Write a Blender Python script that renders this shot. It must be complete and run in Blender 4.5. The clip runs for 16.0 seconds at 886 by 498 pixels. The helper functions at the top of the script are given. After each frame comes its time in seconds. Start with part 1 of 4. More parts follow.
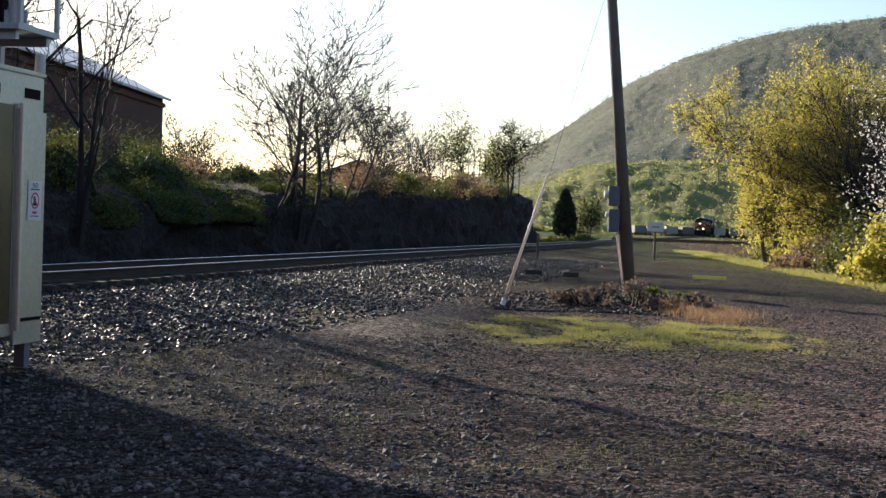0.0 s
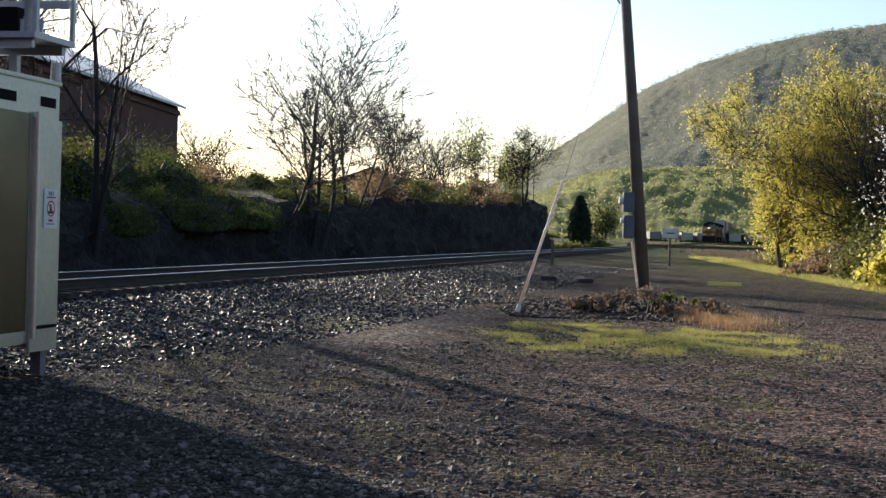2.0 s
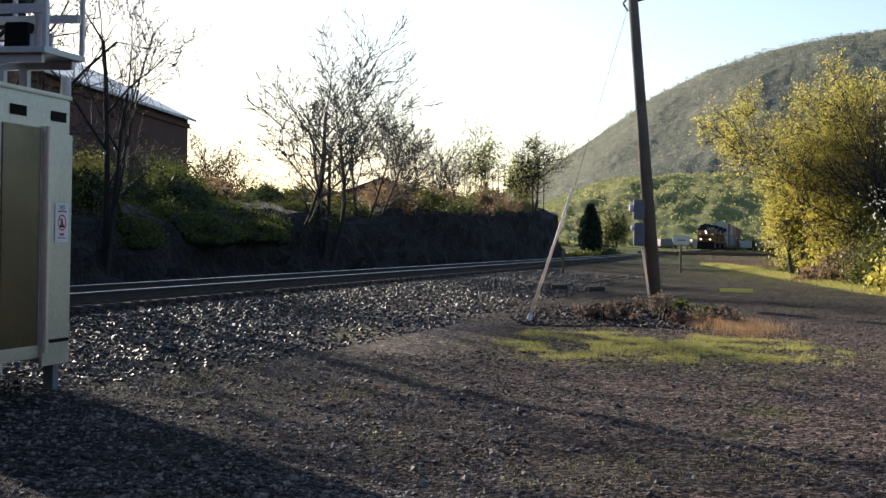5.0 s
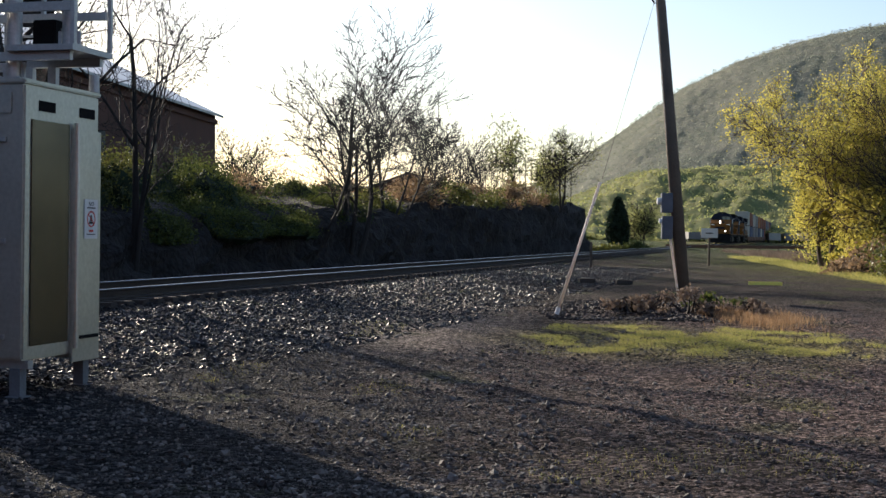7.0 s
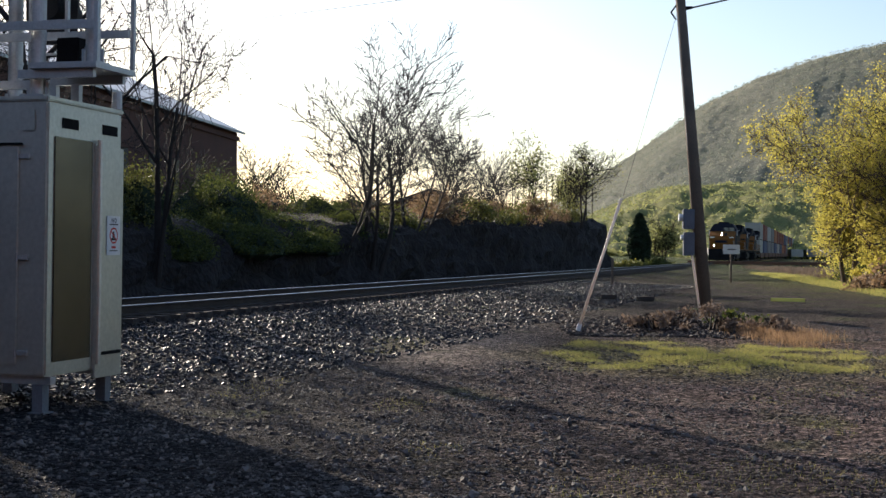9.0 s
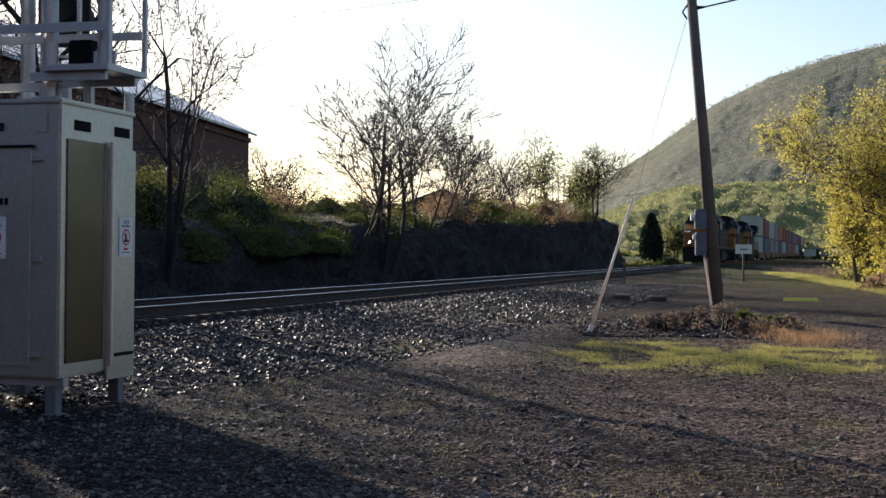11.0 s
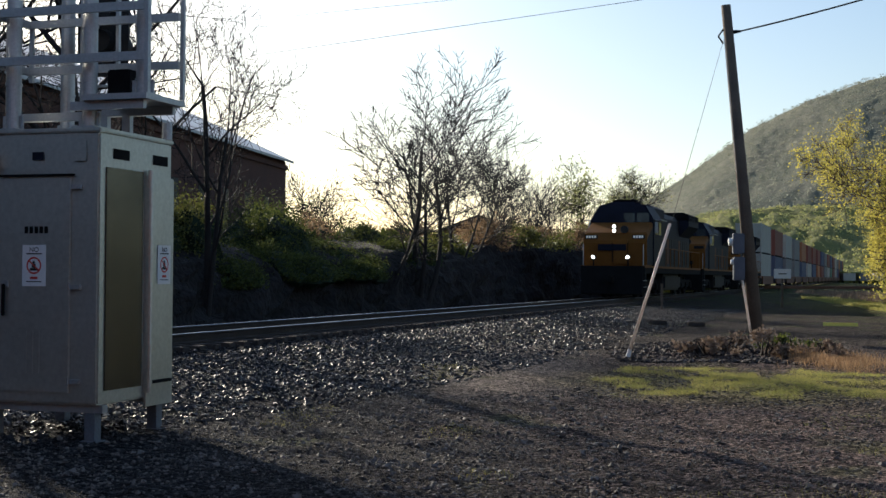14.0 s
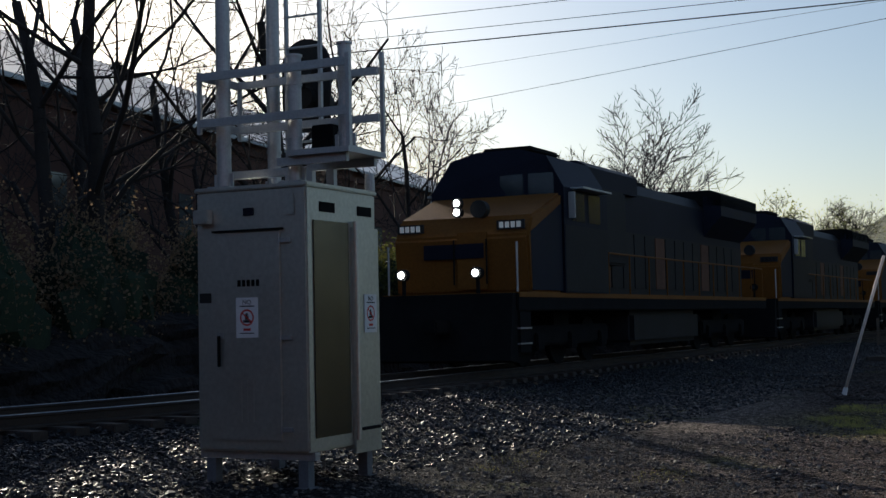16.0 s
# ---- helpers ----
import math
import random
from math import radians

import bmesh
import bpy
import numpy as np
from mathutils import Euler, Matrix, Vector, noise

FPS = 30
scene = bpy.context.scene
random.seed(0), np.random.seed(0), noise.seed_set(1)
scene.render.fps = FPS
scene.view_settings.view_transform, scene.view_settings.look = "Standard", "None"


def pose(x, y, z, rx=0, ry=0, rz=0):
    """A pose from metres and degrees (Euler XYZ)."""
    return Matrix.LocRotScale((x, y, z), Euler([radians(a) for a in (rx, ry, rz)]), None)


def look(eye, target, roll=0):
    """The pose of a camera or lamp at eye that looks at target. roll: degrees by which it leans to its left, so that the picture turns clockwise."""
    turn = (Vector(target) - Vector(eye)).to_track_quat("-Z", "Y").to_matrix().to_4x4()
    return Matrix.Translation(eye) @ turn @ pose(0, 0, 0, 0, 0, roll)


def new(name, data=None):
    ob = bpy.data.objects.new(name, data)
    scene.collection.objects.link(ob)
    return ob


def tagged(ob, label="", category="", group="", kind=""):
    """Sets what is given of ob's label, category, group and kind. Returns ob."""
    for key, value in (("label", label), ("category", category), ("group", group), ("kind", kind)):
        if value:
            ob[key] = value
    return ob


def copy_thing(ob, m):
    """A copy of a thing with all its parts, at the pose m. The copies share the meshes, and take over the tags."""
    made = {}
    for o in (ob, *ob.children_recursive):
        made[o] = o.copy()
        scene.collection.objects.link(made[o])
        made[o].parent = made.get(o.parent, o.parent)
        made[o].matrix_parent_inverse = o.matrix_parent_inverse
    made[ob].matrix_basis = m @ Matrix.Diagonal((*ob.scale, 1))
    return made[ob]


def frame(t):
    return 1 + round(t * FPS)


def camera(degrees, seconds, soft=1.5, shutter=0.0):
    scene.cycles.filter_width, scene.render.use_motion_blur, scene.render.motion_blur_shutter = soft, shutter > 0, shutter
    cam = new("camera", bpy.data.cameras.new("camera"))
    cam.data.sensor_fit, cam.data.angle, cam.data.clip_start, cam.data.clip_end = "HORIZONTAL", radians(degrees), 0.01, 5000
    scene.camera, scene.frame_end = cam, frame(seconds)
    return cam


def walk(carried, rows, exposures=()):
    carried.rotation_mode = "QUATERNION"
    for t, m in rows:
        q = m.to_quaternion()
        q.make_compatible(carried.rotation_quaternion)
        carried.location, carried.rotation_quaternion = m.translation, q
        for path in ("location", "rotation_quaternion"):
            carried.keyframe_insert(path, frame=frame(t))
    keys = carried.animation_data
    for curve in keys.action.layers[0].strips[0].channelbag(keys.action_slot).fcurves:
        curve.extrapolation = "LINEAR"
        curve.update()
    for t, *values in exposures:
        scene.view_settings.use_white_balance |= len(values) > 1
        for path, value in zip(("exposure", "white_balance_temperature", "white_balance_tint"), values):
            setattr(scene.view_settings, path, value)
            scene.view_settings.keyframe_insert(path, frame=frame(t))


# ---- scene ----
# The camera stands on the lot, held by hand, and pans to the left.
cam = camera(36.2, 16.0)
EYE = 1.5
ROWS = [
    (0.0, 88.922, -1.964, -0.000),
    (0.5, 88.912, -1.743, 0.055),
    (1.0, 89.013, -2.098, 0.421),
    (1.5, 89.070, -1.838, 0.350),
    (2.0, 89.188, -1.808, 0.618),
    (2.5, 89.155, -1.710, 0.505),
    (3.0, 89.169, -1.552, 0.514),
    (3.5, 89.423, -1.556, 0.473),
    (4.0, 89.665, -1.458, 0.654),
    (6.5, 89.358, -0.851, 1.868),
    (7.0, 89.325, -0.854, 2.215),
    (7.5, 89.688, -0.886, 2.229),
    (8.0, 89.928, -0.867, 2.566),
    (8.5, 90.117, -0.803, 2.953),
    (9.0, 90.002, -0.840, 3.106),
    (11.5, 90.048, -0.519, 3.758),
    (12.0, 90.223, -0.386, 3.844),
    (12.5, 90.496, -0.580, 4.012),
    (13.0, 90.572, -0.450, 4.121),
    (13.5, 90.766, -0.473, 4.783),
    (14.0, 91.111, -0.406, 5.148),
    (14.5, 91.584, -0.431, 6.250),
    (15.0, 91.964, -0.087, 7.348),
    (15.5, 92.481, 0.341, 10.195),
    (16.0, 93.006, 1.205, 13.728),
]
EXPOSURES = [(0.0, 0.35, 5950, 11), (4.0, 0.4, 5950, 11), (6.5, 0.2, 5950, 12), (9.0, 0.2, 5950, 13), (12.5, 0.2, 5950, 14), (13.5, 0.05, 5900, 12), (14.5, -0.15, 5800, 8), (15.5, -0.4, 5750, 9), (16.0, -0.65, 5800, 9)]
walk(cam, [(t, pose(0, 0, EYE, rx, ry, rz)) for t, rx, ry, rz in ROWS], EXPOSURES)

# ---- light ----
SUN_AZ, SUN_EL = -35.0, 19.0
world = bpy.data.worlds.new("sky")
scene.world = world
world.use_nodes = True
wn = world.node_tree
sky = wn.nodes.new("ShaderNodeTexSky")
sky.sky_type, sky.sun_disc = "NISHITA", False
sky.sun_elevation, sky.sun_rotation = radians(SUN_EL), radians(SUN_AZ)
sky.air_density, sky.dust_density = 1.0, 1.1
wn.nodes["Background"].inputs["Strength"].default_value = 0.14
wn.links.new(sky.outputs[0], wn.nodes["Background"].inputs["Color"])
sun_data = bpy.data.lights.new("sun", "SUN")
sun_data.energy, sun_data.angle, sun_data.color = 7.5, radians(0.6), (1.0, 0.84, 0.62)
sun = new("sun", sun_data)
sa, se = radians(SUN_AZ), radians(SUN_EL)
SUNWARD = Vector((math.sin(sa) * math.cos(se), math.cos(sa) * math.cos(se), math.sin(se)))
sun.matrix_world = look(SUNWARD * 60, (0, 0, 0))


# ---- materials ----
def mat(name, a, b=None, rough=0.8, metal=0.0, scale=3.0, fine=40.0, bump=0.3, dist=0.02, leafy=0.0, rand=0.0, spec=0.4):
    """Two colours mixed by noise at two scales, with a fine relief. leafy: share of light that passes through."""
    m = bpy.data.materials.new(name)
    m.use_nodes = True
    nt, n, l = m.node_tree, m.node_tree.nodes, m.node_tree.links
    p = n["Principled BSDF"]
    b = b or tuple(c * 0.7 for c in a)
    tc = n.new("ShaderNodeTexCoord")
    n1, n2 = n.new("ShaderNodeTexNoise"), n.new("ShaderNodeTexNoise")
    n1.inputs["Scale"].default_value, n1.inputs["Detail"].default_value = scale, 5
    n2.inputs["Scale"].default_value, n2.inputs["Detail"].default_value = fine, 3
    for q in (n1, n2):
        l.new(tc.outputs["Object"], q.inputs["Vector"])
    add = n.new("ShaderNodeMath")
    add.operation = "ADD"
    l.new(n1.outputs[0], add.inputs[0])
    l.new(n2.outputs[0], add.inputs[1])
    last = add.outputs[0]
    if rand:
        g = n.new("ShaderNodeNewGeometry")
        r = n.new("ShaderNodeMath")
        r.operation, r.inputs[1].default_value = "MULTIPLY_ADD", rand
        l.new(g.outputs["Random Per Island"], r.inputs[0])
        l.new(last, r.inputs[2])
        sub = n.new("ShaderNodeMath")
        sub.operation, sub.inputs[1].default_value = "SUBTRACT", rand * 0.5
        l.new(r.outputs[0], sub.inputs[0])
        last = sub.outputs[0]
    mr = n.new("ShaderNodeMapRange")
    mr.inputs[1].default_value, mr.inputs[2].default_value = 0.7, 1.3
    l.new(last, mr.inputs[0])
    mix = n.new("ShaderNodeMix")
    mix.data_type = "RGBA"
    mix.inputs[6].default_value, mix.inputs[7].default_value = (*a, 1), (*b, 1)
    l.new(mr.outputs[0], mix.inputs[0])
    l.new(mix.outputs[2], p.inputs["Base Color"])
    p.inputs["Roughness"].default_value, p.inputs["Metallic"].default_value = rough, metal
    p.inputs["Specular IOR Level"].default_value = spec
    if bump:
        bp = n.new("ShaderNodeBump")
        bp.inputs["Strength"].default_value, bp.inputs["Distance"].default_value = bump, dist
        l.new(n2.outputs[0], bp.inputs["Height"])
        l.new(bp.outputs[0], p.inputs["Normal"])
    if leafy:
        tr = n.new("ShaderNodeBsdfTranslucent")
        ms = n.new("ShaderNodeMixShader")
        ms.inputs[0].default_value = leafy
        l.new(mix.outputs[2], tr.inputs["Color"])
        l.new(p.outputs[0], ms.inputs[1])
        l.new(tr.outputs[0], ms.inputs[2])
        l.new(ms.outputs[0], n["Material Output"].inputs["Surface"])
    return m


def glow(name, col, power):
    m = bpy.data.materials.new(name)
    m.use_nodes = True
    p = m.node_tree.nodes["Principled BSDF"]
    p.inputs["Base Color"].default_value = (*col, 1)
    p.inputs["Emission Color"].default_value = (*col, 1)
    p.inputs["Emission Strength"].default_value = power
    return m


M = dict(
    rail=mat("rail_steel", (0.05, 0.036, 0.028), (0.025, 0.019, 0.016), 0.85, 0.0, 3, 60),
    railtop=mat("rail_top", (0.42, 0.42, 0.43), (0.32, 0.32, 0.33), 0.3, 1.0, 2, 80, 0.02),
    tie=mat("tie_wood", (0.07, 0.055, 0.045), (0.04, 0.033, 0.03), 0.9, 0, 4, 30, 0.6),
    stone=mat("ballast_stone", (0.028, 0.029, 0.034), (0.0075, 0.0075, 0.0095), 0.45, 0, 9, 60, 0.3, rand=0.9, spec=0.22),
    gravel=mat("gravel_stone", (0.19, 0.172, 0.158), (0.035, 0.032, 0.031), 0.7, 0, 9, 60, 0.3, rand=0.9, spec=0.2),
    heapstone=mat("heap_stone", (0.085, 0.068, 0.06), (0.03, 0.025, 0.023), 0.7, 0, 9, 60, 0.3, rand=0.9, spec=0.2),
    # leg steel: darker than the galvanised steel above
    legsteel=mat("dark_leg_steel", (0.2, 0.22, 0.25), (0.13, 0.14, 0.16), 0.6, 0.4, 3, 40, 0.1),
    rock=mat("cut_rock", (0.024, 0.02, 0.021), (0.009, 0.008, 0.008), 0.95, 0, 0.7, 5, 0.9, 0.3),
    bark=mat("bark", (0.036, 0.03, 0.028), (0.02, 0.017, 0.016), 0.9, 0, 2, 25, 0.6),
    paletwig=mat("pale_bark", (0.22, 0.19, 0.16), (0.12, 0.1, 0.09), 0.9, 0, 2, 25, 0.4),
    greybark=mat("grey_bark", (0.19, 0.14, 0.11), (0.1, 0.075, 0.06), 0.9, 0, 2, 25, 0.5),
    polewood=mat("pole_wood", (0.16, 0.12, 0.09), (0.09, 0.07, 0.055), 0.85, 0, 1.5, 30, 0.5),
    spring=mat("spring_leaf", (0.6, 0.52, 0.11), (0.36, 0.34, 0.075), 0.6, 0, 0.4, 9, 0, leafy=0.6, rand=0.4),
    budleaf=mat("bud_leaf", (0.34, 0.36, 0.12), (0.26, 0.26, 0.1), 0.6, 0, 0.4, 9, 0, leafy=0.5, rand=0.5),
    ivy=mat("ivy_leaf", (0.12, 0.14, 0.03), (0.045, 0.06, 0.017), 0.75, 0, 0.6, 9, 0, leafy=0.4, rand=0.6),
    yellowivy=mat("ivy_yellow_leaf", (0.2, 0.2, 0.045), (0.08, 0.09, 0.025), 0.5, 0, 0.6, 9, 0, leafy=0.4, rand=0.6),
    brownleaf=mat("dry_leaf", (0.34, 0.23, 0.13), (0.15, 0.105, 0.065), 0.6, 0, 0.6, 9, 0, leafy=0.5, rand=0.6),
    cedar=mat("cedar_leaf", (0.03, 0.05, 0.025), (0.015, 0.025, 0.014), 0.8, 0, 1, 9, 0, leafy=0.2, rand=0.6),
    blossom=mat("blossom", (0.8, 0.78, 0.74), (0.65, 0.62, 0.58), 0.6, 0, 1, 9, 0, leafy=0.45, rand=0.4),
    grass=mat("grass_blade", (0.48, 0.43, 0.13), (0.22, 0.24, 0.07), 0.6, 0, 0.8, 9, 0, leafy=0.6, rand=0.7),
    straw=mat("dry_grass", (0.46, 0.3, 0.16), (0.24, 0.15, 0.085), 0.7, 0, 0.8, 9, 0, leafy=0.4, rand=0.7),
    lowwoods=mat("spring_woods", (0.37, 0.36, 0.14), (0.19, 0.23, 0.09), 0.9, 0, 0.03, 0.25, 0, rand=0.2, leafy=0.5),
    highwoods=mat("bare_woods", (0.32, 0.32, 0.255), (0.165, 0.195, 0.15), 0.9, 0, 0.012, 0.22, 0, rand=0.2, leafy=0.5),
    brick=mat("brick_wall", (0.12, 0.055, 0.04), (0.075, 0.04, 0.03), 0.9, 0, 0.5, 12, 0.4),
    roofmetal=mat("roof_metal", (0.5, 0.52, 0.54), (0.4, 0.42, 0.44), 0.4, 0.5, 0.4, 14, 0.1),
    # side panel aluminium; the dark surroundings it mirrors are put into its colour
    casepanel=mat("aluminium_dark_reflection", (0.14, 0.13, 0.1), (0.06, 0.058, 0.048), 0.25, 0.8, 2.2, 25, 0.03),
    deadwood=mat("dead_stalk", (0.3, 0.22, 0.16), (0.16, 0.12, 0.09), 0.9, 0, 1, 9, 0, leafy=0.2, rand=0.7),
    case=mat("cabinet_aluminium", (0.6, 0.61, 0.57), (0.46, 0.47, 0.44), 0.38, 0.8, 1.3, 25, 0.05),
    galv=mat("galvanised_steel", (0.5, 0.51, 0.52), (0.38, 0.39, 0.4), 0.45, 0.7, 3, 40, 0.1),
    darksteel=mat("dark_steel", (0.013, 0.013, 0.014), (0.008, 0.008, 0.009), 0.85, 0.0, 3, 40, 0.1, spec=0.1),
    black=mat("black_paint", (0.02, 0.02, 0.02), (0.012, 0.012, 0.012), 0.6, 0, 3, 40, 0.05),
    white=mat("white_paint", (0.8, 0.8, 0.8), (0.72, 0.72, 0.72), 0.5, 0, 3, 40, 0.03),
    red=mat("red_paint", (0.6, 0.05, 0.04), (0.5, 0.04, 0.03), 0.5, 0, 3, 40, 0.03),
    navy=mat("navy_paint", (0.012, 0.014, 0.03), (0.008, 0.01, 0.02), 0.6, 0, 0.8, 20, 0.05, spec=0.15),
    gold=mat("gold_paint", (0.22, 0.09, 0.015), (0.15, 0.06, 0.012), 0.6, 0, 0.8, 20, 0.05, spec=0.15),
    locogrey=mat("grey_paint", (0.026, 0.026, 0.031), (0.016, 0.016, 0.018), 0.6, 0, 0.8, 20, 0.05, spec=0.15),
    plastic=mat("white_plastic", (0.86, 0.8, 0.74), (0.76, 0.68, 0.62), 0.4, 0, 3, 30, 0.03, leafy=0.35),
    meterbox=mat("meter_box", (0.12, 0.14, 0.18), (0.08, 0.1, 0.13), 0.4, 0.5, 3, 40, 0.05),
    yellow=mat("yellow_paint", (0.85, 0.7, 0.12), (0.75, 0.6, 0.12), 0.7, 0, 3, 20, 0.3),
    rust=mat("rusty_steel", (0.2, 0.1, 0.06), (0.11, 0.06, 0.04), 0.85, 0.2, 2, 30, 0.4),
    wire=mat("wire", (0.03, 0.03, 0.03), (0.02, 0.02, 0.02), 0.7, 0, 3, 40, 0),
    winglass=mat("window_glass", (0.04, 0.05, 0.06), (0.03, 0.04, 0.05), 0.06, 0, 1, 5, 0, spec=0.8),
    lamp=glow("headlight_glow", (1.0, 0.93, 0.8), 80.0),
    numlamp=glow("number_glow", (1.0, 0.95, 0.85), 0.08),
)
CONTAINER = [mat("container_" + n, c, tuple(v * 0.75 for v in c), 0.55, 0, 0.7, 15, 0.15) for n, c in (
    ("white", (0.36, 0.35, 0.32)), ("blue", (0.05, 0.07, 0.14)), ("red", (0.17, 0.045, 0.035)), ("grey", (0.17, 0.17, 0.18)), ("orange", (0.32, 0.12, 0.05)), ("green", (0.08, 0.16, 0.12)))]


# ---- building blocks ----
def mesh_from(name, verts, faces, material, smooth=False):
    me = bpy.data.meshes.new(name)
    me.from_pydata([tuple(v) for v in verts], [], faces)
    me.materials.append(material)
    if smooth:
        me.polygons.foreach_set("use_smooth", [True] * len(me.polygons))
    me.update()
    return me


def mesh_np(name, verts, tris, material, smooth=False):
    """A mesh from a vertex array and an array of triangles or quads."""
    me = bpy.data.meshes.new(name)
    k = tris.shape[1]
    me.vertices.add(len(verts))
    me.vertices.foreach_set("co", np.asarray(verts, np.float32).ravel())
    me.loops.add(tris.size)
    me.loops.foreach_set("vertex_index", tris.ravel().astype(np.int32))
    me.polygons.add(len(tris))
    me.polygons.foreach_set("loop_start", np.arange(0, tris.size, k, dtype=np.int32))
    me.polygons.foreach_set("use_smooth", np.full(len(tris), smooth))
    me.materials.append(material)
    me.update(calc_edges=True)
    return me


def hang(ob, parent, label=""):
    if parent is not None:
        ob.parent = parent
    if label:
        ob["label"] = label
    return ob


def part(name, bm, material, parent, label="", smooth=False):
    me = bpy.data.meshes.new(name)
    if smooth:
        for f in bm.faces:
            f.smooth = True
    bm.to_mesh(me)
    bm.free()
    me.materials.append(material)
    return hang(new(name, me), parent, label)


def thing(name, m, label, category, group="", kind=""):
    ob = new(name)
    ob.matrix_basis = m
    return tagged(ob, label, category, group, kind)


def add_box(bm, lo, hi, bev=0.0):
    c = [(a + b) / 2 for a, b in zip(lo, hi)]
    s = [abs(b - a) for a, b in zip(lo, hi)]
    r = bmesh.ops.create_cube(bm, size=1, matrix=Matrix.Translation(c) @ Matrix.Diagonal((*s, 1)))
    if bev:
        es = {e for v in r["verts"] for e in v.link_edges}
        bmesh.ops.bevel(bm, geom=list(es), offset=bev, segments=2, affect="EDGES")
    return bm


def box(lo, hi, bev=0.0):
    return add_box(bmesh.new(), lo, hi, bev)


def add_rod(bm, a, b, r, r2=None, n=10):
    a, b = Vector(a), Vector(b)
    d = b - a
    m = Matrix.Translation((a + b) / 2) @ d.to_track_quat("Z", "Y").to_matrix().to_4x4()
    bmesh.ops.create_cone(bm, cap_ends=True, segments=n, radius1=r, radius2=r if r2 is None else r2, depth=d.length, matrix=m)
    return bm


def rod(a, b, r, r2=None, n=10):
    return add_rod(bmesh.new(), a, b, r, r2, n)


def prism(profile, y0, y1):
    """A bmesh: the profile in x and z, drawn out along y."""
    bm = bmesh.new()
    a = [bm.verts.new((x, y0, z)) for x, z in profile]
    b = [bm.verts.new((x, y1, z)) for x, z in profile]
    k = len(profile)
    bm.faces.new(a)
    bm.faces.new(b[::-1])
    for i in range(k):
        bm.faces.new((a[i], b[i], b[(i + 1) % k], a[(i + 1) % k]))
    bmesh.ops.recalc_face_normals(bm, faces=bm.faces)
    return bm


def side_prism(profile, x0, x1):
    """A bmesh: the profile in y and z, drawn out along x."""
    bm = prism([(y, z) for y, z in profile], x0, x1)
    for v in bm.verts:
        x, y, z = v.co
        v.co = (y, x, z)
    bmesh.ops.recalc_face_normals(bm, faces=bm.faces)
    return bm


ICO = {}
for sub in (1, 2):
    q = bmesh.new()
    bmesh.ops.create_icosphere(q, subdivisions=sub, radius=1)
    q.verts.ensure_lookup_table()
    ICO[sub] = (np.array([v.co[:] for v in q.verts]), np.array([[v.index for v in f.verts] for f in q.faces]))
    q.free()


ICO[0] = (np.array([(1, 0, 0), (-1, 0, 0), (0, 1, 0), (0, -1, 0), (0, 0, 1), (0, 0, -1)], float),
          np.array([(0, 2, 4), (2, 1, 4), (1, 3, 4), (3, 0, 4), (2, 0, 5), (1, 2, 5), (3, 1, 5), (0, 3, 5)]))


def blobs(name, places, sizes, material, seed, sub=1, rough=0.25, smooth=False):
    """Many lumps in one mesh: each a jittered ball at its place with its three radii."""
    rng = np.random.default_rng(seed)
    v0, f0 = ICO[sub]
    n = len(places)
    v = v0[None] * (1 + rng.uniform(-rough, rough, (n, len(v0), 1)))
    ang = rng.uniform(0, 6.28, n)
    if sub == 0:
        q = rng.normal(size=(n, 3, 3))
        a = q[:, 0] / np.linalg.norm(q[:, 0], axis=1)[:, None]
        b = np.cross(a, q[:, 1])
        b /= np.linalg.norm(b, axis=1)[:, None]
        v = np.einsum("nij,nkj->nki", np.stack((a, b, np.cross(a, b)), 2), v)
    v = v * np.asarray(sizes)[:, None, :]
    c, s = np.cos(ang)[:, None], np.sin(ang)[:, None]
    v = np.stack((v[..., 0] * c - v[..., 1] * s, v[..., 0] * s + v[..., 1] * c, v[..., 2]), -1)
    v = v + np.asarray(places)[:, None, :]
    f = f0[None] + (np.arange(n) * len(v0))[:, None, None]
    return mesh_np(name, v.reshape(-1, 3), f.reshape(-1, 3), material, smooth)


def leaves(name, places, size, material, seed, upright=False):
    """Small leaf cards, each a bent quad, scattered at the places."""
    rng = np.random.default_rng(seed)
    n = len(places)
    d = rng.normal(size=(n, 3))
    if upright:
        d[:, 2] = np.abs(d[:, 2]) + 2.2
    d /= np.linalg.norm(d, axis=1)[:, None]
    e = np.cross(d, rng.normal(size=(n, 3)))
    e /= np.linalg.norm(e, axis=1)[:, None] + 1e-9
    s = (size * rng.uniform(0.6, 1.4, n))[:, None]
    w = 0.028 if upright else 0.42
    p = np.asarray(places)
    v = np.stack((p, p + (d * 0.5 + e * w) * s, p + d * s, p + (d * 0.5 - e * w) * s), 1)
    f = np.arange(n * 4).reshape(n, 4)
    return mesh_np(name, v.reshape(-1, 3), f, material)


def tubes(name, segs, material):
    """Tapered branch pieces (a, b, radius at a, radius at b) in one mesh."""
    V, F = [], []
    for a, b, r0, r1 in segs:
        k = 8 if r0 > 0.1 else 5 if r0 > 0.03 else 3
        d = b - a
        u = d.orthogonal().normalized()
        w = d.cross(u).normalized()
        i = len(V)
        for j in range(k):
            t = 2 * math.pi * j / k
            o = u * math.cos(t) + w * math.sin(t)
            V.append(a + o * r0)
            V.append(b + o * r1)
        for j in range(k):
            j2 = (j + 1) % k
            F.append((i + 2 * j, i + 2 * j2, i + 2 * j2 + 1, i + 2 * j + 1))
    return mesh_from(name, V, F, material, True)


